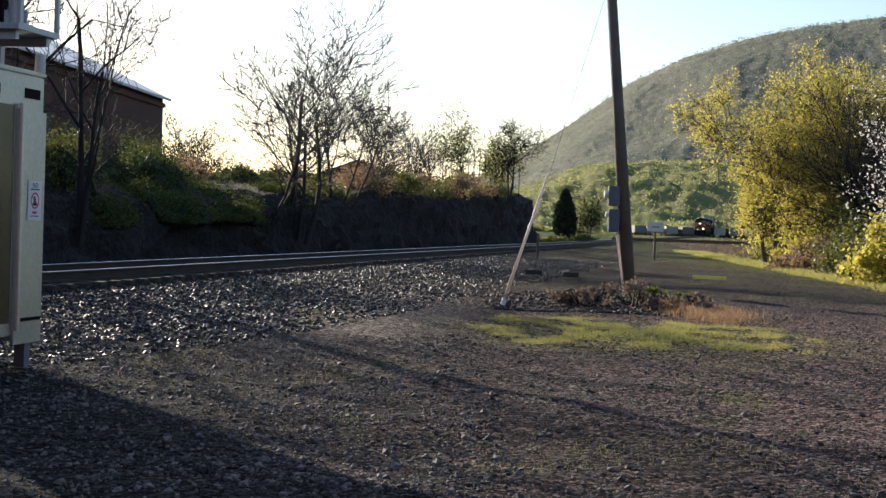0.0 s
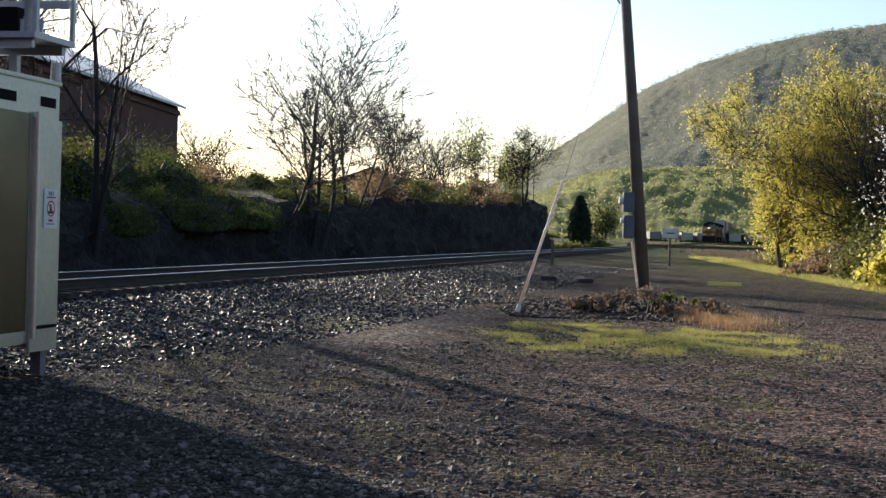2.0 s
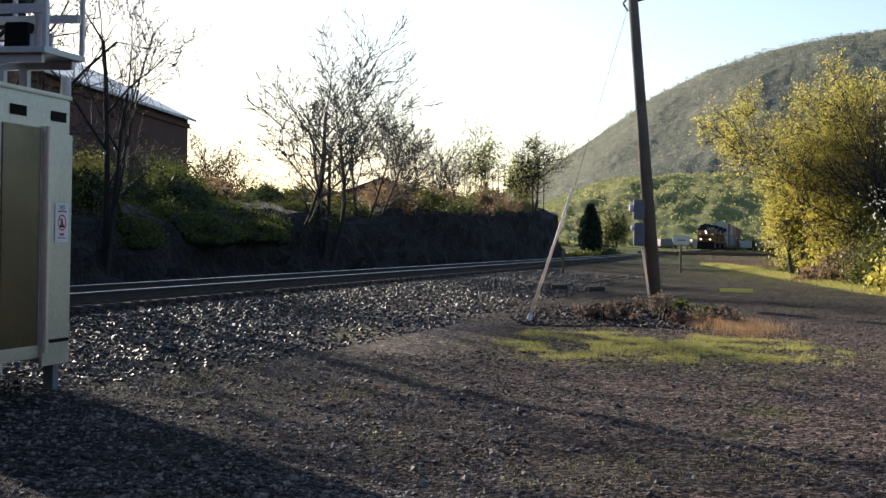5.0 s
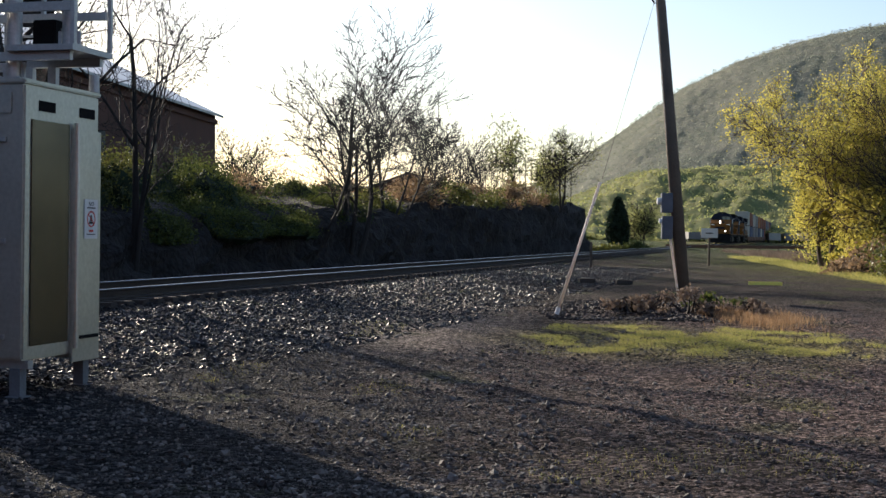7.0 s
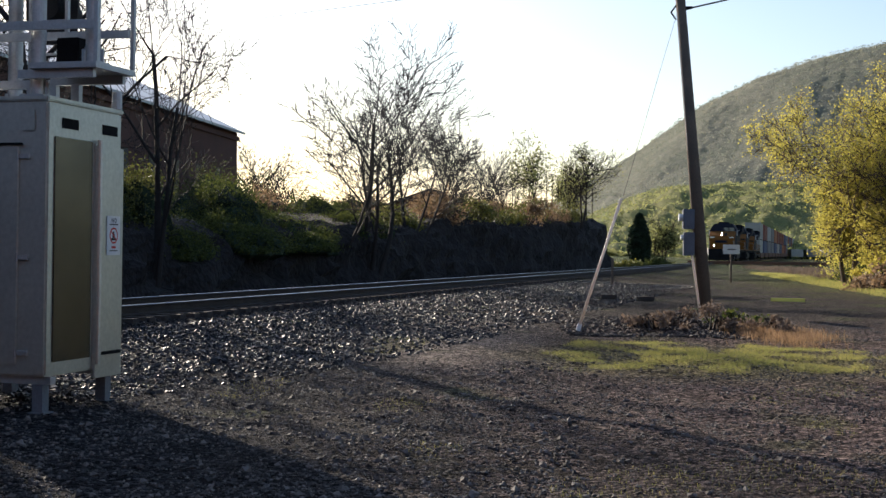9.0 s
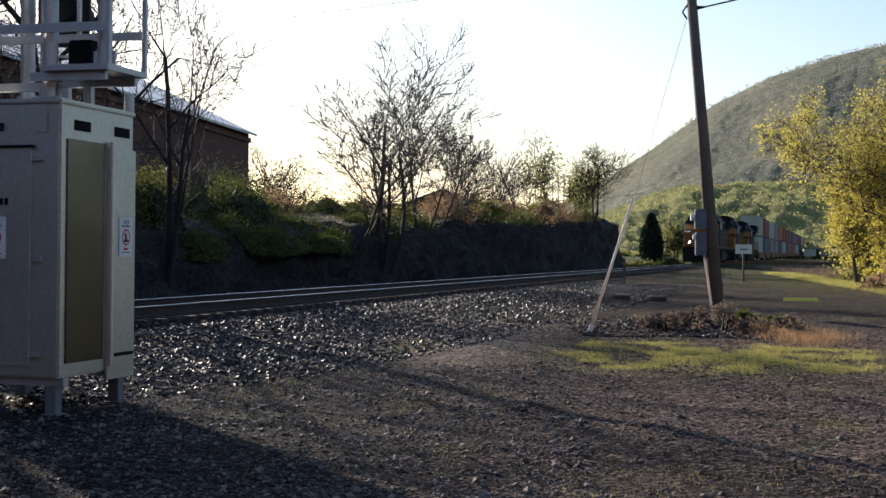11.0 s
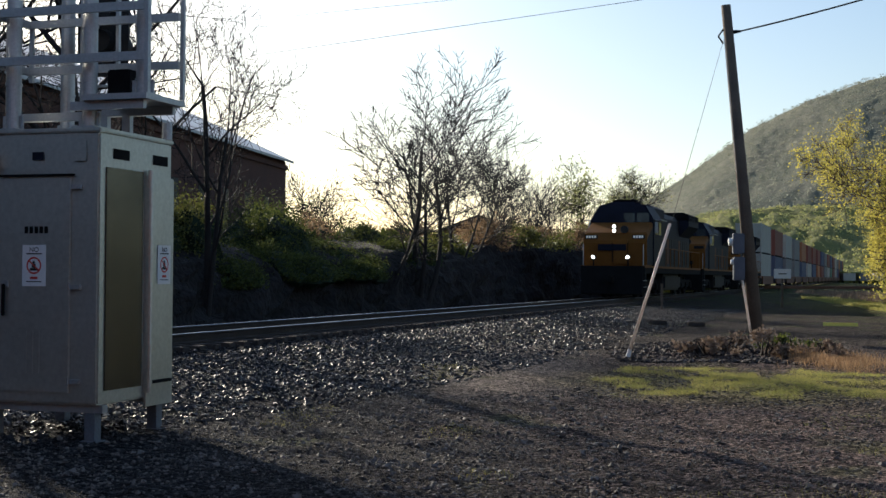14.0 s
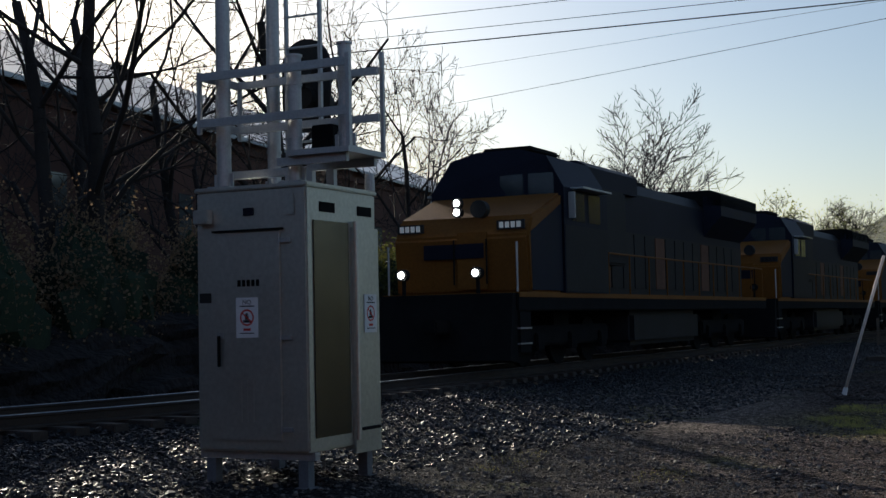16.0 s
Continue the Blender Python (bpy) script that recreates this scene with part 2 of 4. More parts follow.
def grow(rng, base, aim, length, radius, levels, angle=45, thin=0.01, wobble=0.1, rise=0.06, bare=0.35, shoots=6):
    """Limbs of a tree, each with side shoots along its length: (trunk pieces, finer pieces, shoot ends)."""
    trunk, fine, tips = [], [], []
    stack = [(Vector(base), Vector(aim).normalized(), length, radius, levels)]
    while stack:
        p, d, ln, r, k = stack.pop()
        n = 7 if k == levels else 5 if k > 1 else 3
        turn = rng.uniform(0, 6.28)
        start = bare if k == levels else 0.18
        for i in range(n):
            d = (d + Vector((rng.gauss(0, 1), rng.gauss(0, 1), rng.gauss(0, 0.7))) * wobble + Vector((0, 0, rise))).normalized()
            q = p + d * ln / n
            f = (i + 1) / n
            r2 = max(thin, r * (1 - 0.8 / n))
            (trunk if k == levels else fine).append((p, q, r, r2))
            p, r = q, r2
            if k > 0 and f >= start:
                for _ in range(max(1, round(shoots / n * (1.7 if k == levels else 1)))):
                    turn += 2.4 + rng.uniform(-0.5, 0.5)
                    u = d.orthogonal().normalized()
                    o = u * math.cos(turn) + d.cross(u) * math.sin(turn)
                    t = radians(angle * rng.uniform(0.6, 1.25))
                    nd = d * math.cos(t) + o * math.sin(t)
                    stack.append((p, nd, ln * (rng.uniform(0.5, 0.78) * (0.95 - 0.2 * f) if k == levels else rng.uniform(0.45, 0.7) * (1.15 - 0.5 * f)), max(thin, r * rng.uniform(0.45, 0.65)), k - 1))
        tips.append(p)
    return trunk, fine, tips


def tree(name, x, y, z, height, label, seed, radius=0.16, levels=3, angle=45, stems=1, bark=None, leaf=None, leafsize=0.12, per_tip=4, lean=(0, 0), scatter=0.3, thin=0.01, wide=1.0, wobble=0.08, rise=0.06, bare=0.3, splay=0.25, shoots=9):
    rng = random.Random(seed)
    bark = bark or M["bark"]
    ob = thing(name, pose(x, y, z), label, "tree")
    T, Fn, E = [], [], []
    for s in range(stems):
        o = Vector((rng.uniform(-0.25, 0.25), rng.uniform(-0.25, 0.25), -0.3)) * (stems > 1)
        aim = Vector((lean[0] + rng.uniform(-splay, splay) * (stems > 1), lean[1] + rng.uniform(-splay, splay) * (stems > 1), 1))
        big = 1 if s == 0 else rng.uniform(0.65, 0.9)
        p, q, e = grow(rng, o, aim, height * 0.6 * big, radius * big, levels, angle, thin, wobble, rise, bare, shoots)
        T += p
        Fn += q
        E += e
    top = max(q.z for q in E)
    k = height / top
    wd = Vector((k * wide, k * wide, k))
    sc = lambda S: [(a * wd, b * wd, r0, r1) for a, b, r0, r1 in S]
    hang(new("trunk", tubes("trunk", sc(T), bark)), ob)
    hang(new("crown", tubes("crown", sc(Fn), bark)), ob)
    if leaf:
        nr = np.random.default_rng(seed)
        P = np.repeat(np.array([tuple(q * wd) for q in E]), per_tip, 0)
        P = P + nr.normal(0, scatter, P.shape)
        hang(new("foliage", leaves("foliage", P, leafsize, leaf, seed)), ob)
    return ob


def bush(name, x, y, z, size, label, seed, leaf, count=5000, leafsize=0.12, category="bush", twigs=True, shell=0.35, light_block=False):
    """A lumpy shrub: leaves gathered in clumps over a cloud of shoots."""
    nr = np.random.default_rng(seed)
    ob = thing(name, pose(x, y, z), label, category)
    k = max(8, int(count / 160))
    c = nr.normal(size=(k, 3))
    c /= np.linalg.norm(c, axis=1)[:, None]
    c *= nr.uniform(shell, 0.95, (k, 1))
    c[:, 2] = np.abs(c[:, 2])
    r = nr.uniform(0.12, 0.3, k)
    i = nr.integers(0, k, count)
    P = c[i] + nr.normal(size=(count, 3)) * r[i][:, None] * 0.6
    P[:, 2] = np.abs(P[:, 2])
    P = P * np.array(size)
    if twigs:
        rng = random.Random(seed)
        S = []
        for j in range(0, k):
            tip = Vector(c[j] * np.array(size))
            root = Vector((tip.x * 0.35, tip.y * 0.35, 0))
            mid = (root + tip) / 2 + Vector((rng.uniform(-0.2, 0.2), rng.uniform(-0.2, 0.2), 0.15))
            S += [(root, mid, 0.025, 0.018), (mid, tip, 0.018, 0.006)]
        hang(new("shoot", tubes("shoot", S, M["bark"])), ob)
    hang(new("foliage", leaves("foliage", P, leafsize, leaf, seed)), ob)
    # dark lumps added inside the shrub to block light glowing through its leaves
    if light_block:
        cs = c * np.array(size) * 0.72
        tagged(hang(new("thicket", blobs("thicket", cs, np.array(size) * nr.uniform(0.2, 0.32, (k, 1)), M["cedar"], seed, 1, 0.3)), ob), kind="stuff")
    return ob


# ---- lie of the land ----
RAIL_TOP = 0.50
A_TRACK, B_TRACK = 0.2245, -12.1
UX, UY = A_TRACK / math.hypot(A_TRACK, 1), 1 / math.hypot(A_TRACK, 1)
TRACK_YAW = -math.degrees(math.atan(A_TRACK))


def track_x(y):
    return A_TRACK * y + B_TRACK - (0.02 * (20 - y) ** 2 if y < 20 else 0)


def side(x, y):
    """Metres to the right of the track's centre line."""
    return (x - track_x(y)) * UY


def step(a, b, v):
    t = min(1, max(0, (v - a) / (b - a)))
    return t * t * (3 - 2 * t)


def dirt_pad(x, y):
    return ((x + 1.0) / 1.5) ** 2 + ((y - 22.3) / 5.8) ** 2 < 1


def land(x, y):
    s = side(x, y)
    if s >= 0:
        z = 0.27 - 0.08 * step(1.2, 1.5, s) - 0.11 * step(1.5, 4.5, s) - 0.08 * step(4.5, 9.0, s)
    else:
        z = 0.27 - 0.15 * step(1.5, 3.4, -s)
    mound = max(0, 1 - math.hypot((x - 3.0) / 2.3, (y - 26.5) / 3.8)) * 0.18
    rough = step(3.0, 5.0, s) * (1 - step(30, 45, y)) * step(1.5, 3.0, math.hypot(x + 4.0, y - 11.3)) * (0.3 if dirt_pad(x, y) else 1.0)
    rut = 0.045 * noise.noise((x * 0.55, y * 0.75, 5)) + 0.03 * noise.noise((x * 1.4, y * 1.3, 8))
    return z + mound + 0.05 * noise.noise((x * 0.25, y * 0.25, 3)) * step(2, 5, abs(s)) + rut * rough


# ---- ground ----
def ground_material():
    m = mat("ground_dirt", (0.125, 0.104, 0.092), (0.05, 0.043, 0.041), 0.95, 0, 0.7, 26, 1.0, 0.06, spec=0.05)
    nt, n, l = m.node_tree, m.node_tree.nodes, m.node_tree.links
    p = n["Principled BSDF"]
    old = p.inputs["Base Color"].links[0].from_socket
    tc = n["Texture Coordinate"]
    sep = n.new("ShaderNodeSeparateXYZ")
    wob = n.new("ShaderNodeTexNoise")
    wob.inputs["Scale"].default_value, wob.inputs["Detail"].default_value = 0.6, 5
    l.new(tc.outputs["Object"], wob.inputs["Vector"])
    l.new(tc.outputs["Object"], sep.inputs[0])

    def calc(op, a, b):
        q = n.new("ShaderNodeMath")
        q.operation = op
        for i, v in enumerate((a, b)):
            if isinstance(v, (int, float)):
                q.inputs[i].default_value = v
            else:
                l.new(v, q.inputs[i])
        return q.outputs[0]

    def patch(cx, cy, rx, ry, edge, col, below):
        """Blend col in, inside an ellipse on the plan with a ragged rim."""
        dx = calc("DIVIDE", calc("SUBTRACT", sep.outputs[0], cx), rx)
        dy = calc("DIVIDE", calc("SUBTRACT", sep.outputs[1], cy), ry)
        d = calc("SQRT", calc("ADD", calc("MULTIPLY", dx, dx), calc("MULTIPLY", dy, dy)), 0)
        d = calc("ADD", d, calc("MULTIPLY", calc("SUBTRACT", wob.outputs[0], 0.5), 1.1))
        mr = n.new("ShaderNodeMapRange")
        mr.inputs[1].default_value, mr.inputs[2].default_value = 1 + edge, 1 - edge
        l.new(d, mr.inputs[0])
        mx = n.new("ShaderNodeMix")
        mx.data_type = "RGBA"
        mx.inputs[7].default_value = (*col, 1)
        l.new(mr.outputs[0], mx.inputs[0])
        l.new(below, mx.inputs[6])
        return mx.outputs[2]

    peb, fine = n.new("ShaderNodeTexVoronoi"), n.new("ShaderNodeTexVoronoi")
    peb.inputs["Scale"].default_value, fine.inputs["Scale"].default_value = 26.0, 70.0
    for q in (peb, fine):
        l.new(tc.outputs["Object"], q.inputs["Vector"])
    sp = [n.new("ShaderNodeSeparateColor") for _ in range(2)]
    l.new(peb.outputs["Color"], sp[0].inputs[0])
    l.new(fine.outputs["Color"], sp[1].inputs[0])
    tone = calc("MULTIPLY_ADD", calc("POWER", sp[0].outputs[0], 2.0), 1.9)
    tone.node.inputs[2].default_value = 0.2
    tone2 = calc("MULTIPLY_ADD", sp[1].outputs[0], 1.1)
    tone2.node.inputs[2].default_value = 0.35
    grain = calc("MULTIPLY", tone, tone2)
    rise = calc("ADD", calc("MULTIPLY", peb.outputs["Distance"], -1.0), calc("MULTIPLY", fine.outputs["Distance"], -0.5))
    bmp = n["Bump"]
    bmp.inputs["Strength"].default_value, bmp.inputs["Distance"].default_value = 1.0, 0.07
    l.new(rise, bmp.inputs["Height"])
    # dark cool gravel, with the shade round the cabinet also put into the colour
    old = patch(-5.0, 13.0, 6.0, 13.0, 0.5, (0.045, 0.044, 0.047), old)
    c = patch(-1.0, 22.3, 1.5, 5.8, 0.4, (0.29, 0.25, 0.22), old)
    c = patch(6.5, 16.0, 6.0, 11.0, 0.5, (0.2, 0.145, 0.13), c)
    c = patch(3.0, 19.3, 2.4, 2.6, 0.5, (0.25, 0.22, 0.1), c)
    c = patch(25.0, 66.0, 12.5, 46.0, 0.2, (0.17, 0.17, 0.06), c)
    c = patch(0.0, 480.0, 500.0, 385.0, 0.1, (0.1, 0.12, 0.05), c)
    c = patch(62.0, 330.0, 24.0, 120.0, 0.15, (0.28, 0.22, 0.1), c)
    c = patch(0.0, 900.0, 900.0, 600.0, 0.2, (0.1, 0.13, 0.05), c)
    mul = n.new("ShaderNodeMix")
    mul.data_type, mul.blend_type = "RGBA", "MULTIPLY"
    mul.inputs[0].default_value = 1.0
    l.new(c, mul.inputs[6])
    l.new(grain, mul.inputs[7])
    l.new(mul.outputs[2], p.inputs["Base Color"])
    return m


def build_ground():
    near_x = list(np.linspace(-22, 24, 150))
    near_y = list(np.linspace(-8, 60, 200)) + list(np.geomspace(61, 400, 60))
    xs = [-3000, -1200, -500, -200, -90, -45, -30] + near_x + [28, 34, 45, 65, 100, 200, 500, 1200, 3000]
    ys = [-3000, -800, -200, -60, -25, -14] + near_y + [550, 900, 1600, 3000]
    V = [(x, y, land(x, y) if -45 < x < 100 else 0.12 if x < 0 else 0.0) for y in ys for x in xs]
    k = len(xs)
    F = np.array([(j * k + i, j * k + i + 1, (j + 1) * k + i + 1, (j + 1) * k + i) for j in range(len(ys) - 1) for i in range(k - 1)])
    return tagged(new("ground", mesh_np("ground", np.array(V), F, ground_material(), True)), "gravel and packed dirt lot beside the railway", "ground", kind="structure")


build_ground()


def scatter_stones(name, n, xr, yr, size, material, label, seed, keep):
    rng = np.random.default_rng(seed)
    P, S = [], []
    while len(P) < n:
        x, y = rng.uniform(*xr), yr[0] + (yr[1] - yr[0]) * rng.random() ** 1.5
        if keep(x, y, rng):
            s = size * (0.5 + 1.5 * rng.random() ** 2)
            P.append((x, y, land(x, y) + s * 0.2))
            S.append((s, s * rng.uniform(0.6, 1), s * rng.uniform(0.45, 0.8)))
    return tagged(new(name, blobs(name, P, S, material, seed, 0, 0.3)), label, "gravel", kind="stuff")


def in_view(x, y, m=1.0):
    return -0.62 * y - m < x < 0.36 * y + m


def dirt(x, y):
    return ((x + 1.0) / 1.5) ** 2 + ((y - 22.3) / 5.8) ** 2 + 0.8 * noise.noise((x * 1.1, y * 0.5, 7)) < 1.0 + 0.5 * noise.noise((x * 9, y * 9, 1))


def near_bias(y):
    return min(1.0, (14.0 / max(y, 8.0)) ** 0.6)


scatter_stones("ballast", 46000, (-16, 12), (8, 60), 0.027, M["stone"], "dark crushed stone ballast beside the rails", 3,
               lambda x, y, r: in_view(x, y) and (1.4 < side(x, y) < 6.5 or -2.6 < side(x, y) < -1.4) and r.random() < 1.1 - abs(side(x, y)) * 0.12)
scatter_stones("tie_ballast", 4500, (-12, 8), (9, 60), 0.03, M["stone"], "dark crushed stone between the ties", 11,
               lambda x, y, r: in_view(x, y) and abs(side(x, y)) < 1.35)
scatter_stones("gravel", 60000, (-8, 9), (5.5, 30), 0.0115, M["gravel"], "loose grey gravel on packed dirt", 4,
               lambda x, y, r: in_view(x, y) and side(x, y) > 3.0 and (not dirt(x, y) or r.random() < 0.12) and r.random() < (1.0 if x < 0.5 else 0.65) * (0.45 + 0.55 * step(-0.3, 0.3, noise.noise((x * 0.8, y * 0.4, 2)))))
scatter_stones("coarse_gravel", 6000, (-8, 7), (5.5, 26), 0.022, M["gravel"], "scattered larger stones on the lot", 12,
               lambda x, y, r: in_view(x, y) and side(x, y) > 3.5 and not dirt(x, y) and r.random() < (1.0 if x < 0.5 else 0.35))
scatter_stones("mound_stones", 2200, (0.8, 5.8), (23.5, 34.5), 0.034, M["heapstone"], "heap of dark broken stones round the pole", 5,
               lambda x, y, r: math.hypot((x - 2.6) / 2.1, (y - 25.8) / 3.6) < 1)


def scatter_blades(name, n, xr, yr, size, material, label, seed, keep, category="grass"):
    rng = np.random.default_rng(seed)
    P = []
    while len(P) < n:
        x, y = rng.uniform(*xr), rng.uniform(*yr)
        if keep(x, y, rng):
            P.append((x, y, land(x, y) - 0.005))
    return tagged(new(name, leaves(name, P, size, material, seed, True)), label, category, kind="stuff")


def tuft(x, y, s):
    return noise.noise((x * 1.7, y * 1.1, s)) > -0.05


def verge_x(y):
    return 12.2 + (y - 37) * 0.075


scatter_blades("island_grass", 20000, (0.2, 6.2), (16.5, 27), 0.06, M["grass"], "short yellow-green grass round the gravel mound", 6,
               lambda x, y, r: ((x - 2.9) / 2.5) ** 2 + ((y - 19.6) / 3.0) ** 2 < 1 + 0.5 * noise.noise((x * 1.3, y * 0.6, 4)) and tuft(x, y, 1))
scatter_blades("verge_grass", 50000, (11, 24), (33, 100), 0.18, M["grass"], "bright green grass verge beside the lot", 7,
               lambda x, y, r: verge_x(y) < x < verge_x(y) + 5)
scatter_blades("dry_weeds", 6000, (2.6, 6.8), (20, 31), 0.14, M["straw"], "dry straw-coloured weeds beside the mound", 8,
               lambda x, y, r: r.random() < math.exp(-1.6 * (((x - 4.7) / 0.6) ** 2 + ((y - 24.5) / 1.8) ** 2)), "weeds")
scatter_blades("far_weeds", 14000, (11, 30), (48, 130), 0.4, M["deadwood"], "tall brown dead weeds along the lot", 9,
               lambda x, y, r: verge_x(y) + 2 < x < verge_x(y) + 9 and tuft(x * 0.3, y * 0.3, 4), "weeds")
scatter_blades("lot_grass", 4000, (-3, 4), (6, 22), 0.035, M["grass"], "sparse green weeds in the gravel", 10,
               lambda x, y, r: noise.noise((x * 0.9, y * 0.5, 9)) > 0.32)


# ---- track ----
def build_track():
    top = thing("railway_track", pose(0, 0, 0), "railway track with two worn steel rails on timber ties", "track")
    ys = [-12 + i for i in range(0, 32)] + list(np.linspace(21, 700, 60))
    for off in (-0.7525, 0.7525):
        for nm, prof, mt in (("rail", [(-0.07, 0), (0.07, 0), (0.07, 0.02), (0.012, 0.04), (0.012, 0.13), (0.035, 0.14), (0.035, 0.168), (-0.035, 0.168), (-0.035, 0.14), (-0.012, 0.13), (-0.012, 0.04), (-0.07, 0.02)], M["rail"]),
                             ("rail_head", [(-0.033, 0.1685), (0.033, 0.1685), (0.026, 0.176), (-0.026, 0.176)], M["railtop"])):
            V, F = [], []
            k = len(prof)
            for i, y in enumerate(ys):
                for px, pz in prof:
                    V.append((track_x(y) + (off + px) * UY, y - (off + px) * UX, RAIL_TOP - 0.176 + pz))
                if i:
                    for j in range(k):
                        F.append(((i - 1) * k + j, (i - 1) * k + (j + 1) % k, i * k + (j + 1) % k, i * k + j))
            hang(new(nm, mesh_from(nm, V, F, mt)), top)
    tie = bpy.data.meshes.new("tie")
    bm = box((-1.3, -0.115, -0.18), (1.3, 0.115, 0), 0.012)
    bm.to_mesh(tie)
    bm.free()
    tie.materials.append(M["tie"])
    y = 4.0
    while y < 110:
        ob = new("tie", tie)
        dx = (track_x(y + 0.5) - track_x(y - 0.5))
        ob.matrix_basis = pose(track_x(y), y, RAIL_TOP - 0.18 + 0.004, 0, 0, -math.degrees(math.atan(dx)))
        ob.parent = top
        y += 0.53
    return top


build_track()


# ---- rock cut and bank behind the track ----
def bank_top(y):
    return 1.0 + 0.0285 * min(y, 112) + 0.9 * noise.noise((y * 0.09, 1, 1)) * step(35, 60, y)


def build_bank():
    ys = np.concatenate([np.linspace(-15, 60, 120), np.linspace(60.6, 112, 90)])
    prof = [(-5.2, 0.0), (-5.5, 0.3), (-5.7, 0.62), (-6.0, 0.85), (-6.8, 1.0), (-9, 1.06), (-13, 1.12), (-22, 1.15), (-45, 1.2)]
    V, k = [], len(prof) * 3 - 2
    for y in ys:
        h = bank_top(y) * step(112.5, 111, y)
        row = []
        for i in range(len(prof) - 1):
            for f in (0, 1 / 3, 2 / 3):
                row.append([prof[i][j] * (1 - f) + prof[i + 1][j] * f for j in (0, 1)])
        row.append(list(prof[-1]))
        for s, zf in row:
            q = Vector((s * 0.8, y * 0.8, zf * 3))
            j = 0.55 * noise.noise(q) + 0.3 * noise.noise(q * 2.7)
            s2 = s + j * (1 if s > -7 else 0.2)
            V.append((track_x(y) + s2 * UY, y - s2 * UX * 0, 0.05 + zf * h + 0.25 * j))
    F = np.array([(a * k + b, a * k + b + 1, (a + 1) * k + b + 1, (a + 1) * k + b) for a in range(len(ys) - 1) for b in range(k - 1)])
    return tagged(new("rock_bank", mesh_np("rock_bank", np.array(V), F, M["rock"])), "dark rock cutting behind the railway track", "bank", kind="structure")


build_bank()


# ---- wooded hill ----
def ridge(az):
    pts = [(-20, 0.2), (-8, 0.6), (-2, 1.3), (1, 1.8), (3.8, 3.5), (5.2, 4.4), (7.6, 6.1), (10, 7.25), (12, 7.9), (15, 8.5), (19, 8.95), (26, 8.6), (40, 5)]
    for (a, ha), (b, hb) in zip(pts, pts[1:]):
        if a <= az <= b:
            return max(0.2, ha + (hb - ha) * (az - a) / (b - a) - 0.28 * step(-2, 4, az))
    return 0.2


def hill_height(az, r):
    top = math.tan(radians(ridge(az))) * 1500
    low = 34 * step(-1, 7, az)
    return low * step(420, 720, r) + max(0, top - low) * step(820, 1500, r) ** 0.8 - 25 * step(1500, 1900, r)


def canopy(a, r):
    """Height of the woods' uneven canopy over the slope."""
    x, y = r * radians(a), r
    lump = noise.noise((x * 0.11, y * 0.07, 2)) * 1.9 + noise.noise((x * 0.3, y * 0.2, 5)) * 0.9
    fold = noise.noise((x * 0.02, y * 0.008, 9)) * 5.0
    return lump * (1.6 if r < 800 else 1.0) + fold * step(405, 520, r) * (1 - step(1250, 1500, r)) + 2.0


def build_hill():
    rng = np.random.default_rng(21)
    low = [405 + i * 6.0 for i in range(68)]
    high = [low[-1] + i * 8.5 for i in range(84)] + [1530, 1600, 1750, 2000]
    az = list(np.linspace(-20, -4.2, 16)) + list(np.linspace(-4, 24, 330)) + list(np.linspace(24.2, 40, 16))
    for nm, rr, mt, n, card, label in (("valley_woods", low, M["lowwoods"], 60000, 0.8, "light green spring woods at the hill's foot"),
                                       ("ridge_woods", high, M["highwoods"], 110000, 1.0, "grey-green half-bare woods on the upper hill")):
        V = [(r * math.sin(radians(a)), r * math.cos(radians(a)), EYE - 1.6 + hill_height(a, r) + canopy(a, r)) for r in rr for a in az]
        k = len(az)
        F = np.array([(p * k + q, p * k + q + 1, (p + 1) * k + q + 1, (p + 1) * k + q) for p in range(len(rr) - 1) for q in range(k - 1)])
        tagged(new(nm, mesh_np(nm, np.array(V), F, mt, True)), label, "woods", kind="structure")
        P = []
        for a, r in zip(rng.uniform(-4, 24, n), np.sqrt(rng.uniform(rr[0] ** 2, 1505 ** 2 if nm == "ridge_woods" else rr[-1] ** 2, n))):
            P.append((r * math.sin(radians(a)), r * math.cos(radians(a)), EYE - 1.6 + hill_height(a, r) + canopy(a, r) + rng.uniform(-0.2, 0.5)))
        if nm == "ridge_woods":
            for a in rng.uniform(-1, 24, 900):
                r, h = rng.uniform(1440, 1515), rng.uniform(2.0, 6.5)
                for _ in range(16):
                    P.append((r * math.sin(radians(a)) + rng.normal(0, 1.1), r * math.cos(radians(a)), hill_height(a, r) + canopy(a, r) + h * rng.random() ** 0.6))
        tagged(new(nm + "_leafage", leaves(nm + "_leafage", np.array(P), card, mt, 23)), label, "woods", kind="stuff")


build_hill()


